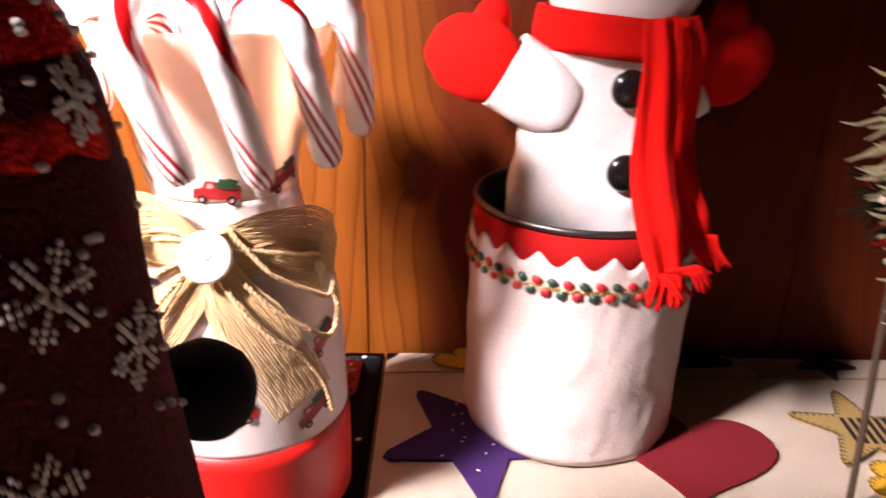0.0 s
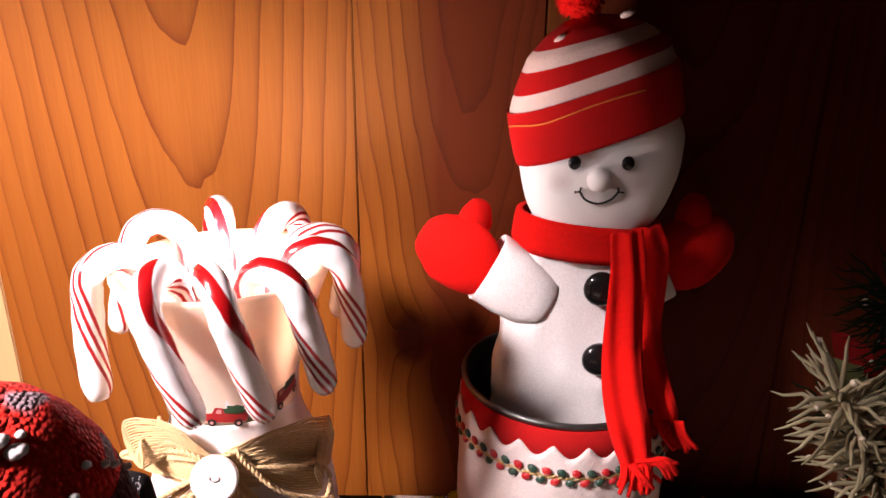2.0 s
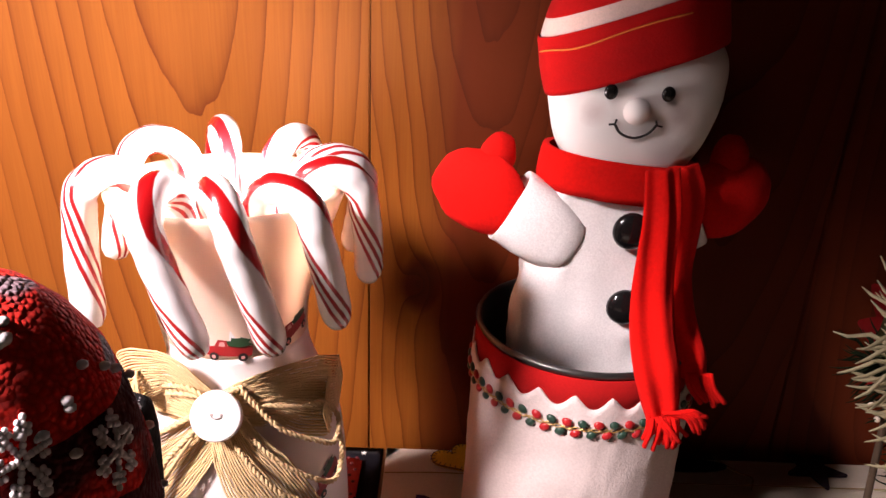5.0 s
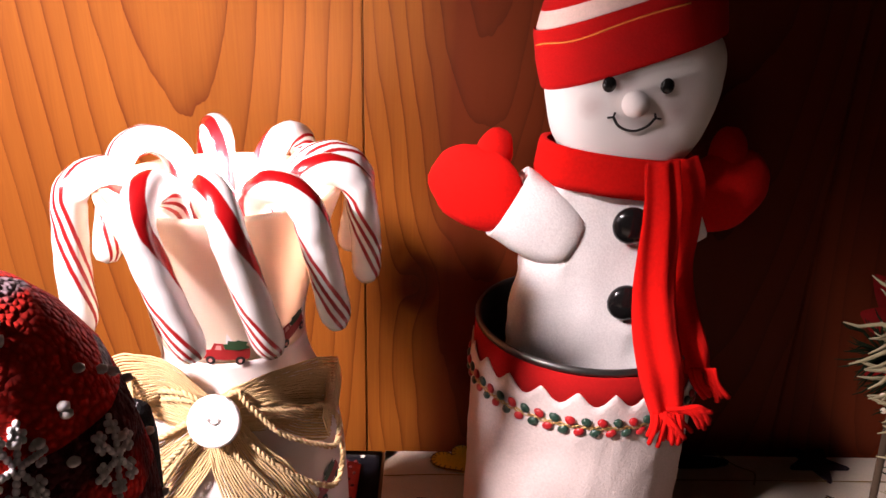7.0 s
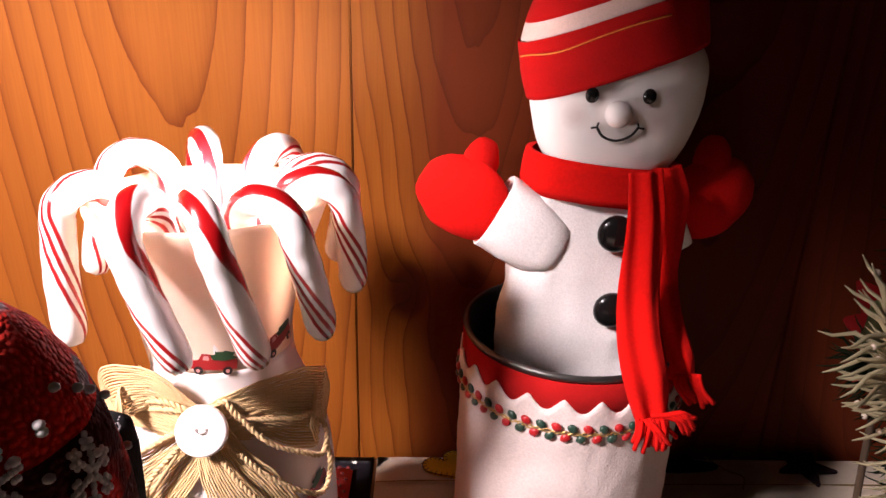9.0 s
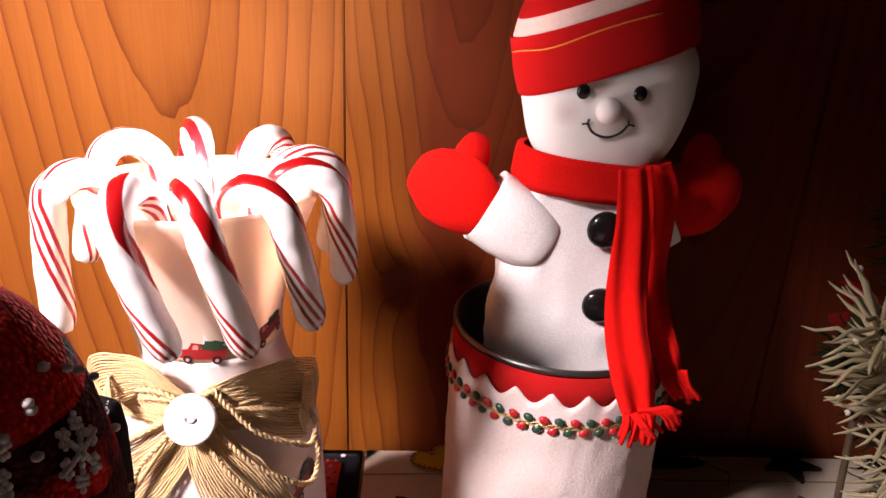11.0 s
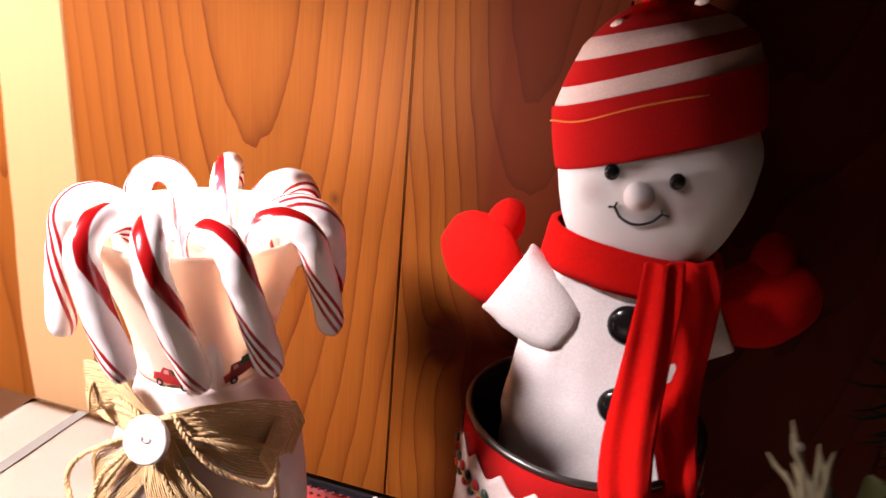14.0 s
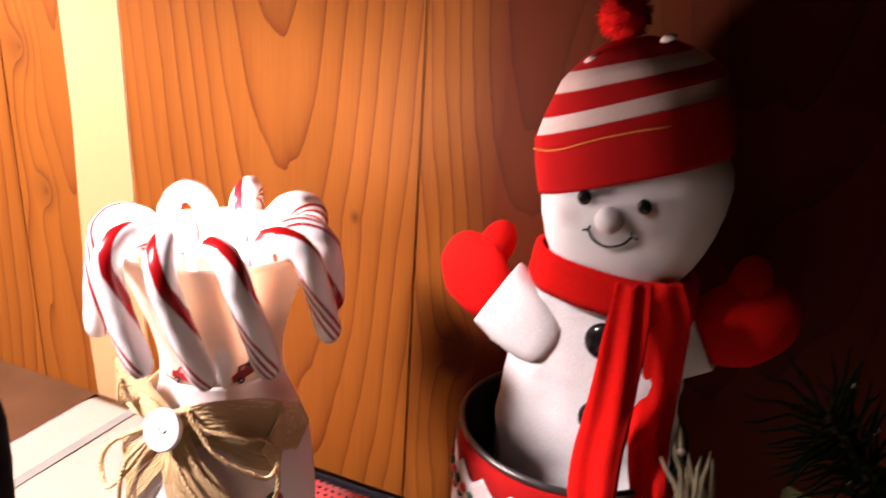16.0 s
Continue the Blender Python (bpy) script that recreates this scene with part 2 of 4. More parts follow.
WOOD = [
    pine("pine_a", -0.40, 0.10, 0.7, LIGHT, DARK, [(-0.36, 0.2, 0.012)]),
    pine("pine_b", -0.25, 0.05, 0.9, LIGHT, DARK, [(-0.277, 0.150, 0.013), (-0.285, 0.245, 0.016)], (-0.250, -0.19, (0.56, 0.35, 0.17))),
    pine("pine_c", -0.085, 0.125, 0.565, LIGHT, DARK, [(-0.0357, 0.174, 0.0035), (-0.185, 0.04, 0.007)], None, 0.0093, 0.010),
    pine("pine_d", 0.060, 0.09, 0.66, LIGHT, DARK, [(0.029, 0.1075, 0.013)], None, 0.0055, 0.016, (0.026, 0.046, HEART_SHADE)),
    # boards e and f: pale tone halved as well, for that shade
    pine("pine_e", 0.17, 0.12, 0.8, tuple(v * 0.5 for v in LIGHT), HEART_SHADE, [(0.20, 0.35, 0.012)], None, 0.0085, 0.02, (0.100, 0.125, HEART_SHADE)),
    pine("pine_f", 0.31, 0.10, 0.5, tuple(v * 0.5 for v in LIGHT), HEART_SHADE, (), None, 0.0085, 0.02, (0.20, 0.21, HEART_SHADE)),
    pine("pine_g", 0.50, 0.14, 0.7, LIGHT, DARK),
]
TABLE_WOOD = plain("table_wood", (0.10, 0.045, 0.02), 0.4, vary=0.4, scale=30, bump=0.2)
CREAM = cloth("cream_cotton", (0.78, 0.68, 0.56), 0.08, 1400)
NAVY = cloth("navy_cotton", (0.012, 0.011, 0.018), 0.2, 1400)
WHITE_THREAD = plain("white_thread", (0.75, 0.72, 0.66), 0.8)
PINK_RED = cloth("coral_cotton", (0.62, 0.06, 0.06), 0.2, 1200)
PURPLE = cloth("purple_felt", (0.035, 0.012, 0.085), 0.2, 800)
MAROON = cloth("maroon_felt", (0.14, 0.006, 0.012), 0.15, 800)
GOLD = cloth("golden_felt", (0.62, 0.36, 0.02), 0.2, 800)
TAN = cloth("tan_felt", (0.34, 0.23, 0.08), 0.2, 800)
DARK_FELT = cloth("dark_plum_felt", (0.022, 0.010, 0.016), 0.2, 800)
BROWN_THREAD = plain("brown_thread", (0.045, 0.018, 0.008), 0.85)
FELT_WHITE = cloth("white_felt", (0.84, 0.81, 0.79), 0.04, 1100, soft=0.45)


def face_cotton():
    """White cotton with two faint rubbed cheeks and a few soft creases."""
    k = Nodes("face_cotton")
    sep = k.n("SeparateXYZ", Vector=k.obj()).outputs
    c = k.mix(k.noise(40, 4), (0.74, 0.69, 0.67), (0.82, 0.78, 0.76))
    for cx, cz in ((0.0985, 0.2165), (0.1325, 0.2150)):
        dx, dz = k.math("SUBTRACT", sep[0], cx), k.math("SUBTRACT", sep[2], cz)
        d = k.math("SQRT", k.math("ADD", k.math("MULTIPLY", dx, dx), k.math("MULTIPLY", dz, dz)))
        d = k.math("ADD", d, k.math("MULTIPLY", k.math("SUBTRACT", k.noise(150, 3), 0.5), 0.004))
        c = k.mix(k.math("MULTIPLY", k.ramp(k.math("DIVIDE", d, 0.0065), (0.2, (1, 1, 1)), (1.0, (0, 0, 0))), 0.5), c, (0.50, 0.36, 0.35))
    k.set(Base_Color=c, Roughness=0.92, Sheen_Weight=0.03, Specular_IOR_Level=0.2)
    k.bump(k.math("ADD", k.math("MULTIPLY", k.noise(1400, 3), 0.3), k.math("MULTIPLY", k.noise(90, 3), 0.5)), 0.25, 0.001)
    return k.m


FACE_WHITE = face_cotton()
FLEECE_RED = cloth("red_fleece", (0.62, 0.004, 0.002), 0.12, 700, 1.0, 0.0, 0.3)
KNIT_RED = cloth("red_knit", (0.42, 0.004, 0.004), 0.12, 1300, 1.0, 0.0)
KNIT_PINK = cloth("pale_knit", (0.74, 0.52, 0.46), 0.08, 1300)
BLACK_BEAD = plain("black_plastic", (0.008, 0.007, 0.007), 0.18)
BLACK_THREAD = plain("black_thread", (0.012, 0.009, 0.009), 0.8)
ORANGE_THREAD = plain("orange_thread", (0.75, 0.22, 0.03), 0.8)
CAN_FELT = cloth("can_felt", (0.62, 0.53, 0.50), 0.06, 900, soft=0.6)
CAN_RED = cloth("can_red_ribbon", (0.36, 0.006, 0.006), 0.12, 900, 1.0, 0.0)
TIN = plain("tin", (0.11, 0.105, 0.10), 0.35, 0.9)
BERRY_RED = plain("berry_red", (0.35, 0.012, 0.015), 0.35)
LEAF_DARK = plain("bead_green", (0.018, 0.045, 0.030), 0.35)
GOLD_WIRE = plain("gold_wire", (0.50, 0.33, 0.12), 0.4, 0.7)
JUTE = cloth("jute", (0.62, 0.44, 0.23), 0.25, 1500, soft=0.5)
BUTTON_WHITE = plain("button_white", (0.86, 0.83, 0.81), 0.3, vary=0.03)
TRUCK_RED = plain("decal_red", (0.30, 0.010, 0.012), 0.5)
TREE_GREEN = plain("decal_green", (0.015, 0.05, 0.016), 0.6)
DECAL_BLACK = plain("decal_black", (0.01, 0.008, 0.008), 0.5)
DECAL_PINK = plain("decal_pink", (0.62, 0.28, 0.26), 0.5)
VASE_RED = plain("vase_red", (0.56, 0.010, 0.008), 0.45, vary=0.08)
NEEDLE = plain("needle", (0.32, 0.28, 0.17), 0.7, vary=0.5, scale=120, gloss=0.15)
# dark green taken almost to black: holds the shadow these branches stand in
NEEDLE_SHADE = plain("needle_shade", (0.009, 0.014, 0.006), 0.8, vary=0.4, scale=120, gloss=0.05)
TWIG = plain("twig", (0.05, 0.03, 0.015), 0.8, vary=0.3, bump=0.4)
BEAD = plain("bead_pearl", (0.70, 0.60, 0.48), 0.2)
PALE_LEAF = plain("pale_leaf", (0.20, 0.23, 0.09), 0.5, vary=0.25)
PETAL = cloth("velvet_petal", (0.24, 0.005, 0.005), 0.2, 900)


def glass(name, col, see, rough=0.5):
    """Frosted glass: part of the light goes on through, part comes back."""
    k = Nodes(name)
    tr = k.n("BsdfTranslucent", Color=(*col, 1))
    mixed = k.n("MixShader", Fac=see)
    c = k.mix(k.noise(25, 3), tuple(v * 0.94 for v in col), tuple(min(1, v * 1.04) for v in col))
    k.set(Base_Color=c, Roughness=rough)
    out = k.t.nodes["Material Output"]
    k.link(k.b.outputs[0], mixed.inputs[1])
    k.link(tr.outputs[0], mixed.inputs[2])
    k.link(mixed.outputs[0], out.inputs[0])
    return k.m


FROST = glass("frosted_glass", (0.84, 0.68, 0.55), 0.30, 0.5)
MILK = glass("milk_paint", (0.84, 0.76, 0.74), 0.25)


def candy():
    """White sugar with one broad and three fine red stripes that wind round the stick."""
    k = Nodes("candy")
    uv = k.n("UVMap").outputs[0]
    sep = k.n("SeparateXYZ", Vector=uv).outputs
    s = k.math("FRACT", k.math("ADD", k.math("ADD", sep[0], k.math("MULTIPLY", sep[1], 10.0)), k.n("ObjectInfo").outputs["Random"]))
    edge = k.math("MULTIPLY", k.math("SUBTRACT", k.noise(300, 2), 0.5), 0.012)
    s = k.math("ADD", s, edge)
    red, fine, white = (0.33, 0.005, 0.007), (0.34, 0.014, 0.016), (0.88, 0.84, 0.83)
    c = k.ramp(s, (0.0, red), (0.130, red), (0.140, white), (0.440, white), (0.448, fine), (0.482, fine), (0.490, white), (0.525, white), (0.533, fine), (0.567, fine), (0.575, white), (0.610, white),
               (0.618, fine), (0.652, fine), (0.660, white), (0.985, white), (1.0, red))
    k.set(Base_Color=c, Roughness=0.22, Coat_Weight=0.4, Coat_Roughness=0.15)
    k.bump(k.noise(220, 2), 0.12, 0.0006)
    return k.m


CANDY = candy()


def sweater():
    """Red knit with grey bands and white flecks; the shade lower down is put into the colour."""
    k = Nodes("hat_knit")
    sep = k.n("SeparateXYZ", Vector=k.obj()).outputs
    cell = k.n("TexVoronoi", Scale=900.0)
    k.link(k.obj(), cell.inputs["Vector"])
    st = cell.outputs["Distance"]
    patch = k.n("Mapping", Scale=(70.0, 70.0, 70.0), Vector=k.obj()).outputs[0]
    grey = k.ramp(k.noise(1.0, 1, patch), (0.56, (0, 0, 0)), (0.6, (1, 1, 1)))
    band = k.math("GREATER_THAN", sep[2], 0.2080)
    c = k.mix(k.math("MULTIPLY", grey, k.math("MULTIPLY", band, 0.9)), (0.78, 0.024, 0.014), (0.24, 0.23, 0.26))
    # dark patches, then near black further down: the hat's shaded part, as colour
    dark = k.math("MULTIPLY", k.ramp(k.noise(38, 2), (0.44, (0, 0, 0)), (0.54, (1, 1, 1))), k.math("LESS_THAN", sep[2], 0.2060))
    shade_below = k.math("LESS_THAN", k.math("ADD", sep[2], k.math("MULTIPLY", k.noise(60, 1), 0.016)), 0.2000)
    dark = k.math("MAXIMUM", dark, shade_below)
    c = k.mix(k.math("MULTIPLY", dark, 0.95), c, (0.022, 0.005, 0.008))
    c = k.mix(k.math("MULTIPLY", k.ramp(st, (0.3, (0, 0, 0)), (0.8, (1, 1, 1))), 0.35), c, (0.06, 0.008, 0.008))
    k.set(Base_Color=c, Roughness=0.95, Specular_IOR_Level=0.15)
    k.bump(k.math("MULTIPLY", st, -1.0), 0.8, 0.0012)
    return k.m


HAT_KNIT = sweater()
YARN_WHITE = cloth("white_yarn", (0.72, 0.68, 0.68), 0.1, 900)
BLACK_PLUSH = cloth("black_plush", (0.006, 0.005, 0.006), 0.2, 700, soft=0.8, sheen=0.0)
GREY_WOOL = cloth("grey_wool", (0.34, 0.31, 0.32), 0.2, 700, soft=0.8)

# ---- the setting: panelled wall, table, room ----
wall = tagged(new("wall_north"), "orange knotty pine board panelling with narrow grooves", "wall", kind="structure")
SEAMS = [-0.60, -0.303, -0.1974, 0.0027, 0.098, 0.24, 0.40, 0.70]
bm = bmesh.new()
box(bm, (-0.75, 0.016, -0.75), (0.85, 0.05, 1.3))
part("backing_board", bm, TABLE_WOOD, wall, smooth=False)
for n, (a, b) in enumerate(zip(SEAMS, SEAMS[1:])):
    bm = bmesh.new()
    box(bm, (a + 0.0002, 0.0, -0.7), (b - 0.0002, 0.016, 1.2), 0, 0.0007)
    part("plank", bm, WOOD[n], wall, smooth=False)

bm = bmesh.new()
box(bm, (-0.75, -0.48, -0.03), (0.85, -0.0005, 0.0), 0, 0.002)
table = thing("table", "dark stained wooden table pushed against the panelling", "table")
part("table_top", bm, TABLE_WOOD, table, smooth=False)
for x in (-0.68, 0.78):
    for y in (-0.43, -0.05):
        bm = bmesh.new()
        box(bm, (x - 0.03, y - 0.03, -0.7), (x + 0.03, y + 0.03, -0.0302))
        part("table_leg", bm, TABLE_WOOD, table, smooth=False)
PAINT = plain("room_paint", (0.30, 0.25, 0.2), 0.8, scale=6)
for nm, lo, hi in (("floor", (-2.2, -3.2, -0.75), (2.2, 0.05, -0.7)), ("ceiling", (-2.2, -3.2, 1.7), (2.2, 0.05, 1.75)), ("wall_south", (-2.2, -3.25, -0.75), (2.2, -3.2, 1.75)),
                   ("wall_west", (-2.25, -3.25, -0.75), (-2.2, 0.05, 1.75)), ("wall_east", (2.2, -3.25, -0.75), (2.25, 0.05, 1.75)),):
    bm = bmesh.new()
    box(bm, lo, hi)
    solo(nm, bm, PAINT, "plain dim painted room surface", "room", "structure", smooth=False)
for nm, lo, hi in (("wall_north_left", (-2.2, 0.02, -0.75), (-0.75, 0.06, 1.75)), ("wall_north_right", (0.85, 0.02, -0.75), (2.2, 0.06, 1.75)), ("wall_north_top", (-0.75, 0.02, 1.3), (0.85, 0.06, 1.75))):
    bm = bmesh.new()
    box(bm, lo, hi)
    solo(nm, bm, PAINT, "plain dim painted room surface", "wall", "structure", smooth=False)


# ---- cloths on the table ----
def star(c, r, tilt, dent=0.45, tips=5, soft=0.12):
    out = []
    for i in range(tips * 2):
        a = math.radians(tilt) + math.pi * i / tips
        rr = r if i % 2 == 0 else r * dent
        if i % 2 == 0:
            for d in (-soft, 0, soft):
                out.append((c[0] + rr * (1 - abs(d) * 0.5) * math.cos(a + d * 0.6), c[1] + rr * (1 - abs(d) * 0.5) * math.sin(a + d * 0.6)))
        else:
            out.append((c[0] + rr * math.cos(a), c[1] + rr * math.sin(a)))
    return out


def heart(c, w, tilt):
    out, ct, st = [], math.cos(math.radians(tilt)), math.sin(math.radians(tilt))
    for i in range(40):
        a = 2 * math.pi * i / 40
        x, y = 16 * math.sin(a) ** 3, 13 * math.cos(a) - 5 * math.cos(2 * a) - 2 * math.cos(3 * a) - math.cos(4 * a)
        x, y = x * w / 32, y * w / 32
        out.append((c[0] + x * ct - y * st, c[1] + x * st + y * ct))
    return out


def sheet(name, x0, x1, y0, y1, z, mat, label, lift=0.0012, nx=60, ny=40):
    """A thin cloth with a little sag and ripple and a rolled edge."""
    bm = bmesh.new()
    top = []
    for i in range(nx + 1):
        row = []
        for j in range(ny + 1):
            x, y = x0 + (x1 - x0) * i / nx, y0 + (y1 - y0) * j / ny
            w = noise.noise(Vector((x * 22, y * 22, z * 90))) * lift * 0.5
            edge = min(i, nx - i, j, ny - j)
            row.append(bm.verts.new((x, y, z + w * min(1, edge / 3) - (0.0012 if edge == 0 else 0))))
        top.append(row)
    for i in range(nx):
        for j in range(ny):
            bm.faces.new((top[i][j], top[i + 1][j], top[i + 1][j + 1], top[i][j + 1]))
    bmesh.ops.solidify(bm, geom=bm.faces[:], thickness=-0.0012)
    return solo(name, bm, mat, label, "table runner")


cream = sheet("table_runner", 0.0134, 0.50, -0.40, -0.004, 0.0035, CREAM, "cream cotton table runner with felt shapes sewn on")
navy = sheet("star_cloth", -0.10, 0.0115, -0.36, -0.003, 0.0025, NAVY, "navy blue cotton cloth printed with small white stars")
left_cloth = sheet("cream_cloth", -0.246, -0.102, -0.36, -0.006, 0.003, CREAM, "cream cotton cloth with a grey stripe, folded flat", nx=30)


def stitches(parent, outline, z, mat, every=0.0032, length=0.0022, inset=0.0008):
    """Short blanket stitches across the edge of a sewn shape."""
    bm, n, left = bmesh.new(), len(outline), 0.0
    cx, cy = sum(p[0] for p in outline) / n, sum(p[1] for p in outline) / n
    for i in range(n):
        a, b = Vector(outline[i]), Vector(outline[(i + 1) % n])
        seg, d = (b - a).length, left
        nrm = Vector((-(b - a).y, (b - a).x)).normalized()
        if nrm.dot(Vector((cx, cy)) - a) < 0:
            nrm = -nrm
        while d < seg:
            p = a.lerp(b, d / seg)
            tube(bm, [(p.x - nrm.x * inset, p.y - nrm.y * inset, z), (p.x + nrm.x * length, p.y + nrm.y * length, z + 0.0002)], 0.00025, 5)
            d += every
        left = d - seg
    tube(bm, [(x, y, z) for x, y in outline + outline[:1]], 0.00028, 5, caps=False)
    return part("stitching", bm, mat, parent)


def patch(name, outline, mat, label, parent, z=0.0042, thick=0.0012, thread=None, **kw):
    bm = bmesh.new()
    slab(bm, outline, z, z + thick)
    ob = part(name, bm, mat, parent, label, smooth=False)
    if thread:
        stitches(ob, outline, z + thick, thread, **kw)
    return ob


purple_outline = star((0.062, -0.083), 0.047, 129, 0.47)
purple = patch("felt_star", purple_outline, PURPLE, "purple felt star with white specks", cream)
bm = bmesh.new()
random.seed(5)
for i in range(26):
    a, r = random.uniform(0, 6.28), random.uniform(0.006, 0.030)
    x, y = 0.062 + r * math.cos(a), -0.083 + r * math.sin(a)
    tube(bm, [(x, y, 0.0055), (x + random.uniform(-0.001, 0.001), y + 0.0006, 0.0056)], 0.00045, 5)
part("speck", bm, WHITE_THREAD, purple)
patch("felt_heart", heart((0.162, -0.092), 0.078, -14), MAROON, "dark red felt heart", cream, z=0.0043)
patch("felt_pear", heart((0.0540, -0.0145), 0.027, 28), GOLD, "yellow felt heart edged with dark stitches", cream, thread=BROWN_THREAD)
patch("felt_star", star((0.252, -0.075), 0.034, 158, 0.42), TAN, "tan felt star edged with brown thread", cream, thread=BROWN_THREAD)
bm = bmesh.new()
for i in range(6):
    x = 0.243 + i * 0.0042
    slab(bm, [(x, -0.086), (x + 0.002, -0.086), (x + 0.0035, -0.066), (x + 0.0015, -0.066)], 0.0056, 0.0060)
part("stripe", bm, DARK_FELT, cream, smooth=False)
patch("felt_leaf", heart((0.246, -0.112), 0.026, 60), GOLD, "yellow felt leaf edged with dark stitches", cream, thread=BROWN_THREAD)
patch("felt_star", star((0.262, -0.012), 0.018, -90, 0.45), DARK_FELT, "black felt star", cream)
patch("felt_oval", [(0.185 + 0.026 * math.cos(a), -0.013 + 0.0055 * math.sin(a)) for a in [i * math.pi / 14 for i in range(28)]], DARK_FELT, "dark plum felt oval", cream)
bm = bmesh.new()
tube(bm, bez([(0.206, -0.004, 0.0046), (0.214, -0.016, 0.0046), (0.222, -0.022, 0.0046), (0.218, -0.032, 0.0046)]), 0.0005, 6)
tube(bm, bez([(0.014, -0.028, 0.0042), (0.05, -0.027, 0.0046), (0.10, -0.029, 0.0046), (0.30, -0.028, 0.0046)]), 0.0003, 6)
part("seam", bm, TAN, cream)
random.seed(11)
for i in range(46):
    bm = bmesh.new()
    x, y = random.uniform(-0.095, 0.008), random.uniform(-0.2, -0.006)
    slab(bm, star((x, y), random.choice((0.0018, 0.0026)), random.uniform(0, 72), 0.42, soft=0.01), 0.0031, 0.0034)
    part("printed_star", bm, WHITE_THREAD, navy, smooth=False)
bm = bmesh.new()
slab(bm, [(-0.214, -0.36), (-0.206, -0.36), (-0.2, -0.008), (-0.207, -0.008)], 0.0037, 0.0041)
part("stripe", bm, plain("grey_stripe", (0.25, 0.25, 0.22), 0.8), left_cloth, smooth=False)

# coral ribbon with dark dots beside the vase
bm = bmesh.new()
box(bm, (-0.060, -0.052, 0.004), (0.0005, -0.018, 0.0075), 0, 0.0015)
for v in bm.verts:
    v.co.z += 0.0014 * noise.noise(v.co * 60)
ribbon = solo("folded_ribbon", bm, PINK_RED, "folded coral red ribbon with dark dots", "ribbon")
bm = bmesh.new()
for i in range(13):
    for j in range(7):
        x, y = -0.0585 + i * 0.0047 + (j % 2) * 0.0022, -0.0505 + j * 0.005
        if x < 0:
            ball(bm, (x, y, 0.0077), (0.0011, 0.0011, 0.0005), 0, 5, 8)
part("dot", bm, plain("dot_dark", (0.12, 0.008, 0.01), 0.7), ribbon)

# ---- the vase ----
VX, VY = -0.0355, -0.1140
OUT = [(0.0390, 0.0026), (0.0402, 0.006), (0.0406, 0.022), (0.0404, 0.047), (0.0399, 0.070), (0.0391, 0.086), (0.0378, 0.099), (0.0350, 0.110), (0.0312, 0.119), (0.0276, 0.127),
       (0.0258, 0.134), (0.0254, 0.141), (0.0260, 0.150), (0.0290, 0.163), (0.0346, 0.179), (0.0413, 0.1963)]


def vase_r(z):
    for (r0, z0), (r1, z1) in zip(OUT, OUT[1:]):
        if z <= z1:
            t = max(0, (z - z0) / (z1 - z0))
            return r0 + (r1 - r0) * t
    return OUT[-1][0]


def on_vase(phi, z, h=0.0):
    """A place on the vase: phi degrees from its front towards +x, the height, and how far it stands off the glass."""
    a, r = math.radians(phi), vase_r(z) + h
    return Vector((VX + r * math.sin(a), VY - r * math.cos(a), z))


vase = thing("vase", "milk white painted glass vase with frosted flared neck and red foot", "vase", place=(VX, VY, 0))


def smooth_profile(lo, hi, steps):
    return [(sum(vase_r(z + d) for d in (-0.004, -0.002, 0, 0.002, 0.004)) / 5, z) for z in [lo + (hi - lo) * i / steps for i in range(steps + 1)]]


bm = bmesh.new()
prof = smooth_profile(0.046, 0.140, 40)
revolve(bm, prof + [(r - 0.0022, z) for r, z in prof[::-1]], (VX, VY), 96, close=True)
part("body", bm, MILK, vase, "milk white painted glass")
bm = bmesh.new()
prof = smooth_profile(0.140, 0.1945, 30)
revolve(bm, prof + [(prof[-1][0] + 0.0001, 0.1957), (prof[-1][0] - 0.0010, 0.1964), (prof[-1][0] - 0.0021, 0.1957)] + [(r - 0.0022, z) for r, z in prof[::-1]], (VX, VY), 96, close=True)
part("neck", bm, FROST, vase, "frosted flared glass")
bm = bmesh.new()
prof = [(0.001, 0.0026), (0.0385, 0.0026)] + [(r + 0.0006, z) for r, z in OUT[1:3]] + [(0.0411, 0.040), (0.0409, 0.0462), (0.0392, 0.0464), (0.030, 0.0462), (0.001, 0.0462)]
revolve(bm, prof, (VX, VY), 96)
part("foot", bm, VASE_RED, vase, "glossy red painted foot")


def decal(shapes, phi, z, size, tilt=0.0):
    """Flat shapes in u, v (-1 to 1 across) laid on the curved glass as thin print."""
    for n, (mat, name, pts) in enumerate(shapes):
        bm = bmesh.new()
        dense = []
        for i in range(len(pts)):
            a, b = pts[i], pts[(i + 1) % len(pts)]
            for s in range(3):
                dense.append((a[0] + (b[0] - a[0]) * s / 3, a[1] + (b[1] - a[1]) * s / 3))
        ct, st = math.cos(math.radians(tilt)), math.sin(math.radians(tilt))
        f = bm.faces.new([bm.verts.new(Vector((u, v, 0))) for u, v in dense])
        bmesh.ops.triangulate(bm, faces=[f])
        bmesh.ops.subdivide_edges(bm, edges=bm.edges[:], cuts=1)
        for w in bm.verts:
            u, v = w.co.x * ct - w.co.y * st, w.co.x * st + w.co.y * ct
            zz = z + v * size
            w.co = on_vase(phi + math.degrees(u * size / vase_r(zz)), zz, 0.0003 + 0.00012 * n)
        bmesh.ops.solidify(bm, geom=bm.faces[:], thickness=0.0001)
        part(name, bm, mat, vase, smooth=False)


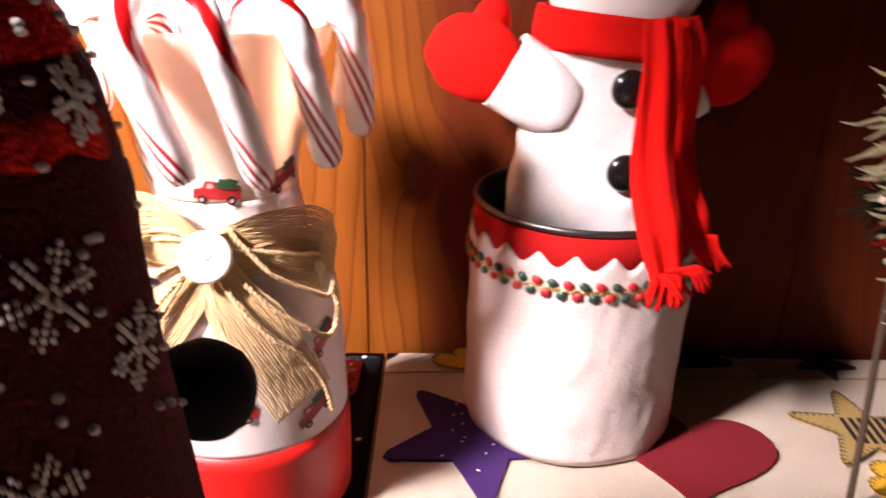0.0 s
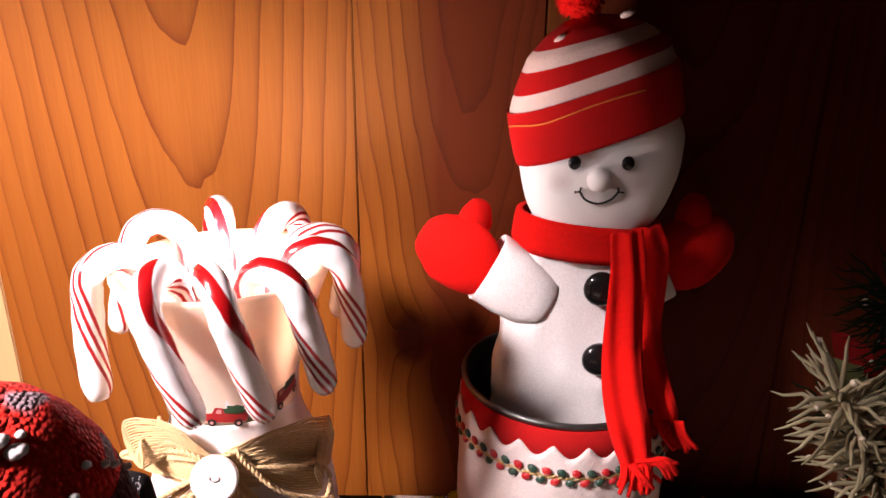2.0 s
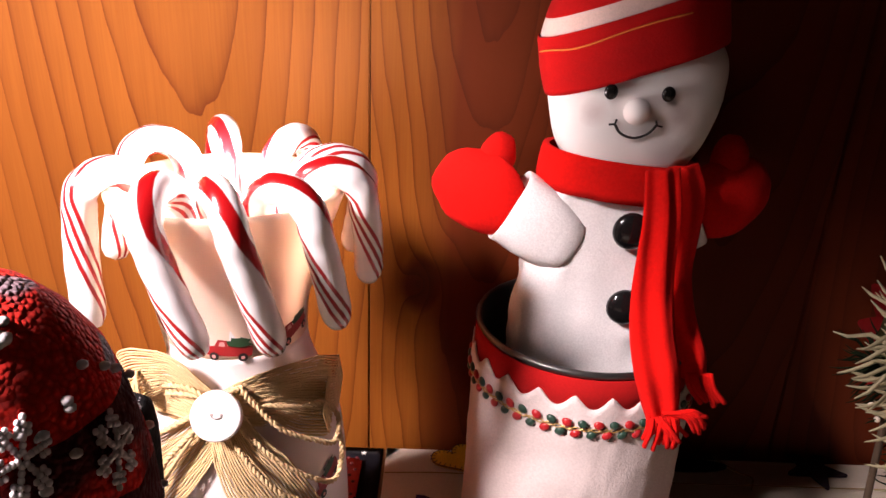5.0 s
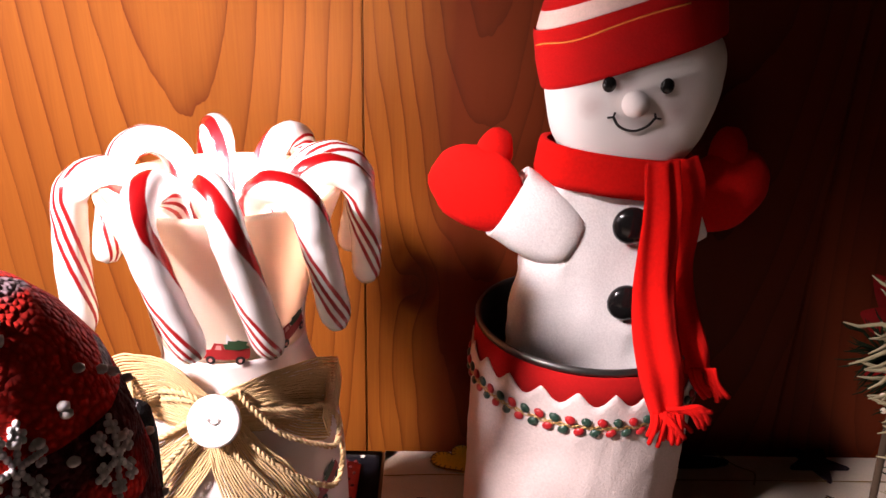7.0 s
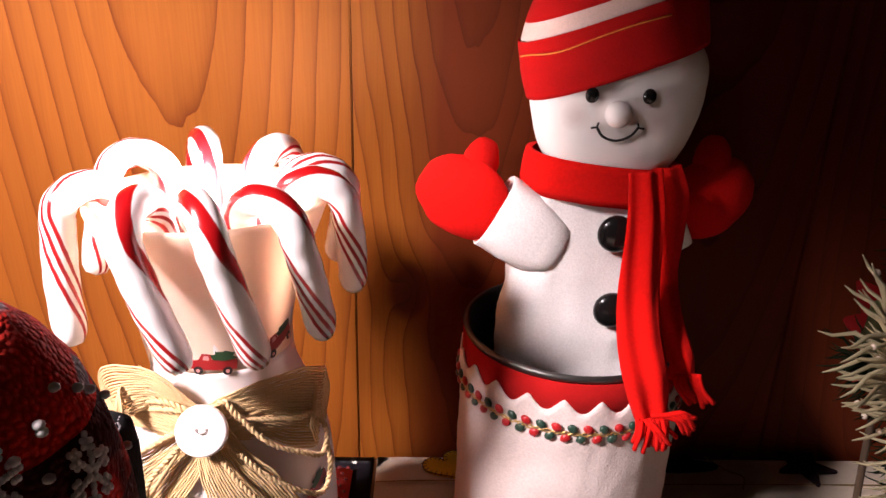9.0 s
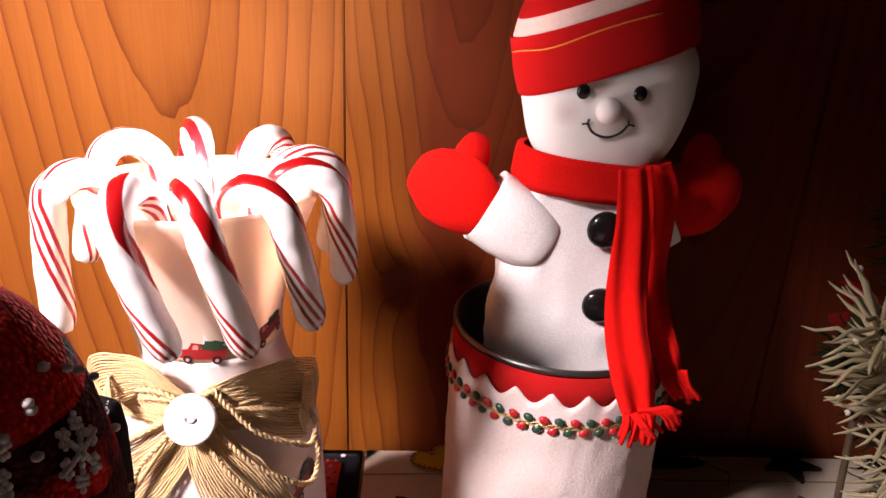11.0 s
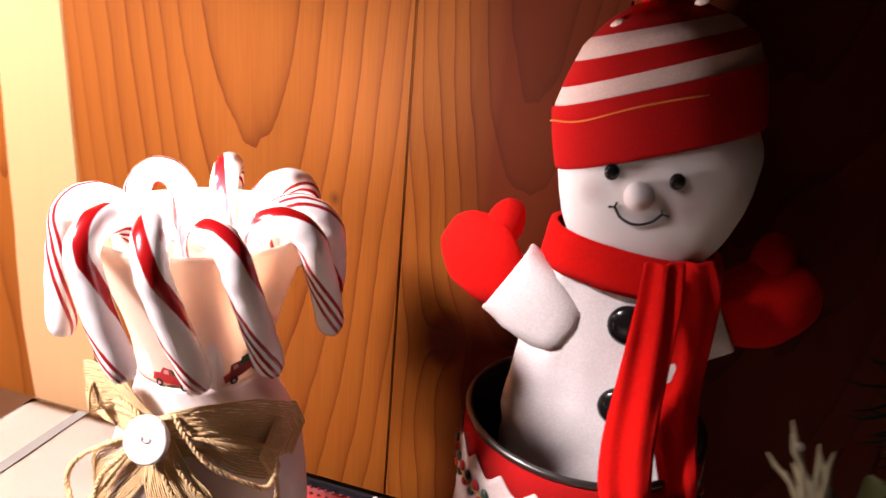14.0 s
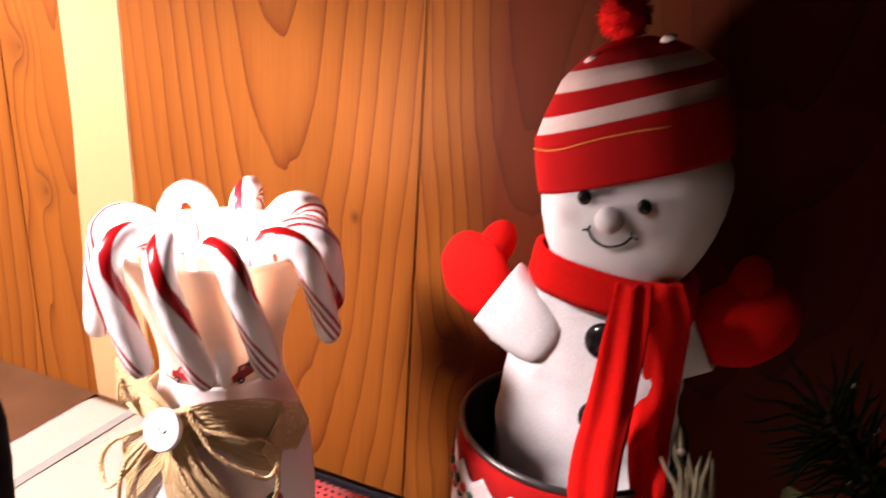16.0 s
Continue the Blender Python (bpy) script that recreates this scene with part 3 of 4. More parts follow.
def disc(u, v, r, n=12):
    return [(u + r * math.cos(2 * math.pi * i / n), v + r * math.sin(2 * math.pi * i / n)) for i in range(n)]


TRUCK = [
    (TRUCK_RED, "printed_truck", [(-1, -0.28), (0.95, -0.28), (1.0, 0.0), (0.98, 0.22), (-0.05, 0.24), (-0.08, 0.5), (-0.45, 0.52), (-0.6, 0.2), (-0.95, 0.12)]),
    (DECAL_PINK, "printed_window", [(-0.42, 0.22), (-0.16, 0.22), (-0.18, 0.42), (-0.36, 0.42)]),
    (TREE_GREEN, "printed_tree", [(-0.02, 0.26), (0.5, 0.2), (1.0, 0.28), (0.8, 0.42), (0.9, 0.55), (0.55, 0.5), (0.5, 0.68), (0.25, 0.55), (0.1, 0.68), (0.08, 0.5), (-0.1, 0.5)]),
    (DECAL_BLACK, "printed_wheel", disc(-0.6, -0.3, 0.2)),
    (DECAL_BLACK, "printed_wheel", disc(0.58, -0.3, 0.2)),
    (DECAL_PINK, "printed_hub", disc(-0.6, -0.3, 0.08)),
    (DECAL_PINK, "printed_hub", disc(0.58, -0.3, 0.08)),
]
for phi, z, tilt in ((8, 0.1438, -4), (64, 0.146, 20), (-75, 0.145, 0), (150, 0.145, 0), (8, 0.066, 0), (63, 0.085, 30), (52, 0.058, 25), (-60, 0.066, 10)):
    decal(TRUCK, phi, z, 0.0080 if z > 0.1 else 0.0085, tilt)

# small unseen lamp body, added for the light assumed in the vase's mouth
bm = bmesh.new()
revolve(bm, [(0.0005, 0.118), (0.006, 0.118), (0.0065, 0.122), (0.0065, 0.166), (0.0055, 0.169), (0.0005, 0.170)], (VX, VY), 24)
solo("assumed_vase_lamp", bm, BUTTON_WHITE, "small white lamp, assumed and added unseen inside the vase among the canes", "lamp")

# ---- candy canes hooked over the rim ----
def cane(phi_end, r_end, z_end, phi_top, rho, swing, lift=0.0):
    """A cane with its short end hanging outside the vase, its hook over the rim and its stick inside. swing: degrees by which the hook turns aside."""
    def ring(phi, r, z):
        a = math.radians(phi)
        return Vector((VX + r * math.sin(a), VY - r * math.cos(a), z))
    low, top = ring(phi_end, r_end, z_end), ring(phi_top, 0.0474, 0.1925 + lift)
    up = ((top - low).normalized() + Vector((0, 0, 1))).normalized()
    inward = Matrix.Rotation(math.radians(swing), 3, "Z") @ (Vector((VX, VY, top.z)) - top)
    inward = (inward - up * inward.dot(up)).normalized()
    mid = low.lerp(top, 0.55) + (top - Vector((VX, VY, top.z))).normalized() * 0.0008
    pts = bez([low, mid, top], 7)[:-1]
    pts += [top + inward * (rho - rho * math.cos(math.pi * i / 20)) + up * rho * math.sin(math.pi * i / 20) for i in range(0, 20)]
    end, bottom = top + inward * 2 * rho, ring(phi_top + swing * 0.5, 0.0120, 0.075)
    for i in range(0, 19):
        f = i / 18
        pts.append(end.lerp(bottom, f) - up * 0.010 * math.sin(math.pi * f) * (1 - f))
    bm = bmesh.new()
    n = len(pts)
    tube(bm, pts, [0.0036, 0.0050] + [0.0054 + 0.00012 * math.sin(i * 1.7 + phi_end) for i in range(n - 4)] + [0.0052, 0.0040], 22)
    ob = new("candy_cane", mesh_of("candy_cane", bm, CANDY))
    return tagged(ob, "red and white striped candy cane hooked over the vase rim", "candy cane", "candy canes in the vase")


# bearing, radius and height of the short end, bearing of the hook, size of the hook, turn of the hook
for row in ((-56, 0.0495, 0.1525, -66, 0.0100, 10), (0, 0.0445, 0.1535, -14, 0.0110, 6), (32, 0.0405, 0.1500, 17, 0.0112, 12), (63, 0.0455, 0.1535, 48, 0.0110, 16), (103, 0.0490, 0.1570, 86, 0.0112, 10),
            (122, 0.0470, 0.1640, 106, 0.0115, 0, 0.0), (166, 0.0480, 0.1640, 154, 0.0110, -4, 0.0015), (-152, 0.0470, 0.1600, -160, 0.0112, 4, 0.003), (-96, 0.0455, 0.1640, -114, 0.0125, 16, 0.0005)):
    cane(*row)

# ---- jute bow with a button ----
bow = thing("jute_bow", "natural jute ribbon bow tied round the vase with a white button", "bow", place=on_vase(5, 0.1265, 0.001))
LIFT = 0.0095
BC = on_vase(2, 0.1262, 0.0)


def cords(name, points, width, count=9, radius=0.00085, label=""):
    """A ribbon of parallel jute cords. points: phi, z, stand-off; the cords lie side by side across it."""
    bm = bmesh.new()
    line = bez([on_vase(p[0], p[1] + LIFT, p[2]) for p in points], 8)
    n = len(line)
    for c in range(count):
        off = (c / (count - 1) - 0.5) * width
        pts = []
        for i, p in enumerate(line):
            t = (line[min(i + 1, n - 1)] - line[max(i - 1, 0)]).normalized()
            outw = Vector((p.x - VX, p.y - VY, 0)).normalized()
            side = outw.cross(t).normalized()
            squeeze = 0.35 + 0.65 * min(1.0, (p - BC).length / 0.030)
            pts.append(p + side * off * squeeze + outw * 0.0006 * noise.noise(p * 300 + Vector((c * 3.1, 0, 0))) + side * 0.0003 * noise.noise(p * 200 + Vector((0, c * 5.3, 0))))
        tube(bm, pts, radius, 6)
    return tagged(part(name, bm, JUTE, bow), label, kind="stuff")


cords("ribbon_band", [(-88, 0.1105, 0.001), (-60, 0.1095, 0.001), (-30, 0.1105, 0.001), (0, 0.1115, 0.0012), (30, 0.1105, 0.001), (62, 0.1095, 0.001), (88, 0.1105, 0.001)], 0.016, 12)
cords("ribbon_loop", [(0, 0.1155, 0.003), (-12, 0.1200, 0.005), (-27, 0.1275, 0.009), (-42, 0.1265, 0.016), (-47, 0.1215, 0.015), (-30, 0.1175, 0.007), (-12, 0.1145, 0.004), (0, 0.1140, 0.003)], 0.0185, 19, 0.00040)
cords("ribbon_loop", [(4, 0.1150, 0.0030), (22, 0.1175, 0.0040), (44, 0.1160, 0.0045), (64, 0.1110, 0.0045), (78, 0.1060, 0.0036), (84, 0.1040, 0.0022), (70, 0.1050, 0.0014), (40, 0.1100, 0.0014), (6, 0.1130, 0.0025)], 0.0295, 30, 0.00040)
cords("ribbon_tail", [(2, 0.113, 0.003), (-14, 0.102, 0.0035), (-28, 0.091, 0.004), (-40, 0.078, 0.0035), (-46, 0.068, 0.004)], 0.024, 24, 0.00040)
cords("ribbon_tail", [(4, 0.112, 0.003), (14, 0.099, 0.0032), (26, 0.084, 0.0036), (36, 0.069, 0.0036), (42, 0.058, 0.0045)], 0.024, 24, 0.00040)


def twine(points, radius=0.0009):
    """Two-ply twisted string."""
    bm = bmesh.new()
    line = bez([on_vase(p[0], p[1] + LIFT, p[2] * 0.7 + 0.0032) for p in points], 12)
    n = len(line)
    for ply in (0, math.pi):
        pts, run = [], 0.0
        for i, p in enumerate(line):
            run += (p - line[i - 1]).length if i else 0
            t = (line[min(i + 1, n - 1)] - line[max(i - 1, 0)]).normalized()
            s = t.orthogonal().normalized()
            u = t.cross(s)
            a = ply + run * 1500
            pts.append(p + (s * math.cos(a) + u * math.sin(a)) * radius * 0.62)
        tube(bm, pts, radius * 0.72, 6)
    return part("twine", bm, JUTE, bow)


twine([(0, 0.1195, 0.006), (-18, 0.1235, 0.007), (-40, 0.121, 0.010), (-58, 0.1165, 0.015), (-66, 0.112, 0.017), (-52, 0.1145, 0.010), (-25, 0.120, 0.006), (2, 0.1205, 0.006)])
twine([(2, 0.120, 0.006), (14, 0.1235, 0.005), (20, 0.119, 0.006), (34, 0.108, 0.006), (52, 0.099, 0.006), (62, 0.095, 0.006), (70, 0.101, 0.005), (64, 0.109, 0.005), (50, 0.112, 0.006), (20, 0.117, 0.005)])
twine([(6, 0.115, 0.005), (18, 0.108, 0.006), (30, 0.098, 0.006), (46, 0.087, 0.008), (58, 0.081, 0.006), (66, 0.088, 0.005), (68, 0.098, 0.005)])
twine([(4, 0.113, 0.006), (16, 0.100, 0.006), (28, 0.088, 0.007), (40, 0.079, 0.008), (49, 0.066, 0.008), (53, 0.052, 0.008)])
twine([(-2, 0.115, 0.006), (-12, 0.108, 0.007), (-22, 0.098, 0.008), (-24, 0.088, 0.009), (-27, 0.074, 0.009)])
twine([(-6, 0.116, 0.006), (-24, 0.109, 0.008), (-42, 0.097, 0.013), (-50, 0.084, 0.016), (-40, 0.078, 0.013), (-26, 0.088, 0.008), (-10, 0.108, 0.006)], 0.0010)

button = thing("button", "round white plastic button tied on with thread", "button", place=BC)
face = Matrix.Translation(on_vase(3, 0.1262, 0.0105)) @ Matrix.Rotation(radians(3), 4, "Z") @ Matrix.Rotation(radians(66), 4, "X")
bm = bmesh.new()
revolve(bm, [(0.0001, 0.0012), (0.0045, 0.0013), (0.0066, 0.0017), (0.0078, 0.0025), (0.0088, 0.0026), (0.0095, 0.0018), (0.0097, 0.0006), (0.0092, -0.0006), (0.0080, -0.0010), (0.0001, -0.0010)], (0, 0), 40)
bm.transform(face @ Matrix.Scale(0.9, 4))
part("disc", bm, BUTTON_WHITE, button)
bm = bmesh.new()
tube(bm, bez([(-0.0018, 0.0004, 0.0013), (-0.0016, -0.0003, 0.0017), (0, -0.0008, 0.0019), (0.0016, -0.0003, 0.0017), (0.0018, 0.0004, 0.0013)], 6), 0.00024, 6)
for x in (-0.0018, 0.0018):
    revolve(bm, [(0.0001, 0.0014), (0.0006, 0.0014), (0.0007, 0.0012)], (x, 0.0004), 10, 0)
bm.transform(face @ Matrix.Scale(0.9, 4))
part("thread", bm, plain("grey_thread", (0.25, 0.2, 0.18), 0.8), button)

# ---- covered tin ----
CX, CY, CR, CZ = 0.1085, -0.0535, 0.0500, 0.1170
tin = thing("covered_tin", "round tin can in pale felt with red scalloped ribbon and beads", "tin can", place=(CX, CY, 0))
bm = bmesh.new()
revolve(bm, [(0.001, 0.005), (CR - 0.0015, 0.005), (CR - 0.0012, CZ - 0.002), (CR + 0.0002, CZ - 0.0014), (CR + 0.0009, CZ), (CR + 0.0002, CZ + 0.0013), (CR - 0.0012, CZ + 0.0012), (CR - 0.002, CZ), (CR - 0.0022, 0.008), (0.001, 0.008)], (CX, CY), 96)
part("can", bm, [TIN], tin, "grey metal can with rolled rim")
bm = bmesh.new()
revolve(bm, [(CR - 0.0003, CZ - 0.0022), (CR + 0.0006, CZ - 0.003), (CR + 0.0008, CZ - 0.017), (CR - 0.0003, CZ - 0.0175)], (CX, CY), 96)
part("red_ribbon", bm, CAN_RED, tin, "red ribbon under the rim")


def wrap(r0, low, top_wave, n=260, rows=26, uneven=0.0011):
    bm = bmesh.new()
    rings = []
    for k in range(n):
        a = 2 * math.pi * k / n
        hi = top_wave(a)
        col = []
        for j in range(rows + 1):
            z = low + (hi - low) * j / rows
            r = r0 + uneven * noise.noise(Vector((math.cos(a) * 2.2, math.sin(a) * 2.2, z * 45))) + 0.5 * uneven * noise.noise(Vector((math.cos(a) * 7, math.sin(a) * 7, z * 120)))
            col.append(bm.verts.new((CX + r * math.cos(a), CY + r * math.sin(a), z)))
        rings.append(col)
    for k in range(n):
        for j in range(rows):
            bm.faces.new((rings[k][j], rings[(k + 1) % n][j], rings[(k + 1) % n][j + 1], rings[k][j + 1]))
    bmesh.ops.recalc_face_normals(bm, faces=bm.faces[:])
    bmesh.ops.solidify(bm, geom=bm.faces[:], thickness=-0.0006)
    return bm


part("felt_cover", wrap(CR + 0.0010, 0.0052, lambda a: CZ - 0.0132 + 0.0060 * (1 - abs(math.sin(a * 10.5)) ** 1.3) - 0.0022), CAN_FELT, tin, "pale pinkish white felt sleeve with scalloped edge")
bm = bmesh.new()
TZ = CZ - 0.0245
pts = [(CX + (CR + 0.0024) * math.cos(a), CY + (CR + 0.0024) * math.sin(a), TZ + 0.0008 * math.sin(a * 42)) for a in [2 * math.pi * i / 240 for i in range(241)]]
tube(bm, pts, 0.0003, 6, caps=False)
pts = [(CX + (CR + 0.0026) * math.cos(a), CY + (CR + 0.0026) * math.sin(a), TZ - 0.0008 * math.sin(a * 42)) for a in [2 * math.pi * i / 240 for i in range(241)]]
tube(bm, pts, 0.0003, 6, caps=False)
part("trim_wire", bm, GOLD_WIRE, tin, "thin gold wire")
bead_me = []
for mat in (BERRY_RED, LEAF_DARK):
    bm = bmesh.new()
    ball(bm, (0, 0, 0), (0.0025, 0.0012, 0.0019), 0, 6, 8)
    bead_me.append(mesh_of("bead", bm, mat))
for i in range(50):
    a = 2 * math.pi * i / 50
    for s in (0, 1):
        ob = new("bead", bead_me[(i + s) % 2])
        ob.parent = tin
        ob.matrix_parent_inverse = Matrix.Translation((-CX, -CY, 0))
        b = a + s * 0.05
        ob.matrix_basis = Matrix.Translation((CX + (CR + 0.0024) * math.cos(b), CY + (CR + 0.0024) * math.sin(b), TZ + (0.0024 if s else -0.0024))) @ Matrix.Rotation(b + math.pi / 2, 4, "Z") @ Matrix.Rotation((0.6 if s else -0.6), 4, "Y")

# ---- snowman hand puppet standing in the tin ----
def loft(bm, rows, mat=0, sides=40, power=2.3, rough=0.0, cap=(True, True)):
    """Rings of rounded boxes: rows of centre, half width, half depth, tilt of the ring in degrees about y."""
    rings = []
    for (cx, cy, cz), hw, hd, tilt in rows:
        ring = []
        for k in range(sides):
            a = 2 * math.pi * k / sides
            ca, sa = math.cos(a), math.sin(a)
            x = hw * math.copysign(abs(ca) ** (2 / power), ca)
            y = hd * math.copysign(abs(sa) ** (2 / power), sa)
            t = math.radians(tilt)
            p = Vector((cx + x * math.cos(t), cy + y, cz - x * math.sin(t)))
            if rough:
                p += Vector((ca, sa, 0)) * rough * (noise.noise(p * 70) + 0.5 * noise.noise(p * 170))
            ring.append(bm.verts.new(p))
        rings.append(ring)
    for a, b in zip(rings, rings[1:]):
        for k in range(sides):
            j = (k + 1) % sides
            bm.faces.new((a[k], a[j], b[j], b[k])).material_index = mat
    for on, ring in zip(cap, (rings[0], rings[-1])):
        if on:
            c = bm.verts.new(sum((v.co for v in ring), Vector()) / sides)
            for k in range(sides):
                bm.faces.new((ring[k], ring[(k + 1) % sides], c)).material_index = mat
    return rings


def spline_rows(keys, steps=6):
    """Smooth rows between key rows of (x, y, z, half width, half depth, tilt)."""
    cols = [bez([Vector((k[0], k[1], k[2])) for k in keys], steps), bez([Vector((k[3], k[4], k[5])) for k in keys], steps)]
    return [(tuple(a), b.x, b.y, b.z) for a, b in zip(*cols)]


def flatten(bm, deep=0.62, middle=-0.0520, grow=1.02, first=0):
    """The stuffed puppet is flat from front to back."""
    for v in list(bm.verts)[first:]:
        v.co = Vector((0.0375 + (v.co.x - 0.0375) * grow, middle + (v.co.y + 0.057) * deep, 0.276 + (v.co.z - 0.276) * grow))


bm = bmesh.new()
# body
loft(bm, spline_rows([(0.110, -0.052, 0.062, 0.034, 0.026, 0), (0.1105, -0.054, 0.10, 0.038, 0.027, 0), (0.1115, -0.056, 0.125, 0.0385, 0.027, 0), (0.112, -0.057, 0.150, 0.036, 0.026, 2),
                      (0.112, -0.057, 0.170, 0.034, 0.024, 3), (0.113, -0.056, 0.184, 0.031, 0.022, 3), (0.113, -0.056, 0.196, 0.026, 0.019, 3)], 9), 0, 90, 3.0, 0.0021)
flatten(bm)
# head
skip = len(bm.verts)
loft(bm, spline_rows([(0.1135, -0.058, 0.1935, 0.014, 0.014, 2), (0.1135, -0.058, 0.1955, 0.0225, 0.021, 2), (0.1138, -0.058, 0.202, 0.0282, 0.0240, 2), (0.1146, -0.058, 0.213, 0.0322, 0.0252, 1), (0.1152, -0.057, 0.226, 0.0350, 0.0258, 0),
                      (0.1145, -0.056, 0.240, 0.0352, 0.0245, 0), (0.110, -0.055, 0.256, 0.0290, 0.022, 0), (0.108, -0.054, 0.268, 0.020, 0.016, 0), (0.107, -0.053, 0.274, 0.006, 0.005, 0)]), 1, 60, 2.9, 0.0006)

flatten(bm, 0.86, -0.0460, 1.042, skip)


def arm(shoulder, cuff, tip, thumb):
    """A short sleeve with a wide hem and a padded mitten with a thumb."""
    sh, cu, ti = Vector(shoulder), Vector(cuff), Vector(tip)
    ax = (cu - sh).normalized()
    dep = Vector((0, 1, 0))
    up = dep.cross(ax).normalized()
    rings = []
    for t, h, d in ((-0.22, 0.0100, 0.0080), (-0.12, 0.0135, 0.0108), (0.1, 0.0152, 0.0116), (0.3, 0.0162, 0.0116), (0.6, 0.0168, 0.0114), (0.9, 0.0172, 0.0112), (1.0, 0.0173, 0.0110), (1.02, 0.0169, 0.0106), (0.9, 0.0155, 0.0096)):
        c = sh.lerp(cu, t)
        ring = []
        for k in range(32):
            a = 2 * math.pi * k / 32
            ca, sa = math.cos(a), math.sin(a)
            p = c + up * math.copysign(abs(sa) ** 0.62, sa) * h + dep * math.copysign(abs(ca) ** 0.75, ca) * d
            ring.append(bm.verts.new(p + (p - c) * 0.16 * noise.noise(p * 75)))
        rings.append(ring)
    for a, b in zip(rings, rings[1:]):
        for k in range(32):
            bm.faces.new((a[k], a[(k + 1) % 32], b[(k + 1) % 32], b[k])).material_index = 0
    ax2 = (ti - cu).normalized()
    up2 = dep.cross(ax2).normalized()
    ball(bm, cu.lerp(ti, 0.42), ((ti - cu).length * 0.62, 0.0100, 0.0182), 2, 18, 30, Matrix((ax2, dep, up2)).transposed(), 0.06)
    th = Vector(thumb)
    base = cu.lerp(ti, 0.36)
    ax3 = (th - base).normalized()
    ball(bm, base.lerp(th, 0.6), ((th - base).length * 0.44, 0.0075, 0.0085), 2, 12, 18, Matrix((ax3, dep, dep.cross(ax3) * -1)).transposed(), 0.05)


arm((0.0925, -0.0590, 0.1595), (0.0690, -0.056, 0.1730), (0.0368, -0.040, 0.1815), (0.0664, -0.042, 0.2005))
arm((0.136, -0.046, 0.1585), (0.1550, -0.040, 0.1680), (0.1885, -0.034, 0.1835), (0.1705, -0.034, 0.2020))
# face
for x in (0.1039, 0.1266):
    ball(bm, (x, -0.0695, 0.2254), (0.0028, 0.0016, 0.0031), 3, 8, 14)
ball(bm, (0.1146, -0.0712, 0.2185), (0.0055, 0.0052, 0.0053), 1, 12, 18, None, 0.06)
mouth = bez([(0.1069, -0.0692, 0.2128), (0.1096, -0.0697, 0.2092), (0.1150, -0.0700, 0.2076), (0.1205, -0.0697, 0.2094), (0.1238, -0.0692, 0.2130)], 8)
tube(bm, mouth, 0.00055, 6, 4)
for x, s in ((0.1069, -1), (0.1238, 1)):
    tube(bm, [(x - s * 0.0006, -0.0693, 0.2146), (x, -0.0695, 0.2128), (x + s * 0.0022, -0.0692, 0.2124)], 0.00045, 6, 4)
# buttons on the front
for x, z in ((0.1195, 0.1680), (0.1212, 0.1325)):
    ball(bm, (x, -0.0705, z), (0.0080, 0.0040, 0.0082), 3, 12, 24)
snowman = solo("snowman_puppet", bm, [FELT_WHITE, FACE_WHITE, FLEECE_RED, BLACK_BEAD, BLACK_THREAD], "white felt snowman hand puppet with red mittens, standing in the tin", "puppet")

# knit hat with a slanting brim
hat = thing("knit_hat", "red knit hat with pale stripes and a pompom", "hat", place=(0.115, -0.056, 0.24))
SLANT = -19.5


def hat_rows(t0, t1, steps, grow=0.0):
    """Rings of the hat from brim (0) to crown (1); the rings slant like the brim and level out at the crown."""
    keys = [(0.0, (0.1142, -0.0565, 0.2347), 0.0360, 0.0287, SLANT), (0.20, (0.1118, -0.056, 0.2455), 0.0366, 0.0288, SLANT), (0.36, (0.1098, -0.056, 0.2560), 0.0360, 0.0285, SLANT), (0.55, (0.1092, -0.0555, 0.2645), 0.0330, 0.0268, SLANT),
            (0.78, (0.1078, -0.055, 0.2735), 0.0258, 0.0222, -16), (0.93, (0.1062, -0.0545, 0.2800), 0.0165, 0.0150, -15), (1.0, (0.1048, -0.054, 0.2830), 0.0075, 0.0075, -14)]
    rows = []
    for i in range(steps + 1):
        t = t0 + (t1 - t0) * i / steps
        for a, b in zip(keys, keys[1:]):
            if t <= b[0] + 1e-9:
                s = (t - a[0]) / (b[0] - a[0])
                c = [p + (q - p) * s for p, q in zip(a[1], b[1])]
                rows.append((c, a[2] + (b[2] - a[2]) * s + grow, a[3] + (b[3] - a[3]) * s + grow, a[4] + (b[4] - a[4]) * s))
                break
    return rows


bm = bmesh.new()
loft(bm, hat_rows(0.0, 0.02, 1, -0.001)[:1] + hat_rows(0.0, 0.375, 12, 0.0010), 0, 64, 2.55, 0.0004, (False, False))
flatten(bm, 0.84, -0.0462, 1.042)
part("brim", bm, KNIT_RED, hat, "folded red knit brim")
for t0, t1, mat, nm, grow in ((0.36, 0.51, KNIT_PINK, "pale_stripe", 0.0), (0.51, 0.68, KNIT_RED, "red_stripe", 0.0001), (0.68, 0.83, KNIT_PINK, "pale_stripe", 0.0), (0.83, 1.0, KNIT_RED, "red_stripe", 0.0001)):
    bm = bmesh.new()
    loft(bm, hat_rows(t0, t1, 6, grow), 0, 64, 2.55, 0.0004, (False, t1 == 1.0))
    flatten(bm, 0.84, -0.0462, 1.042)
    part(nm, bm, mat, hat)
bm = bmesh.new()
ring = hat_rows(0.29, 0.29, 1, 0.0014)[0]
pts = []
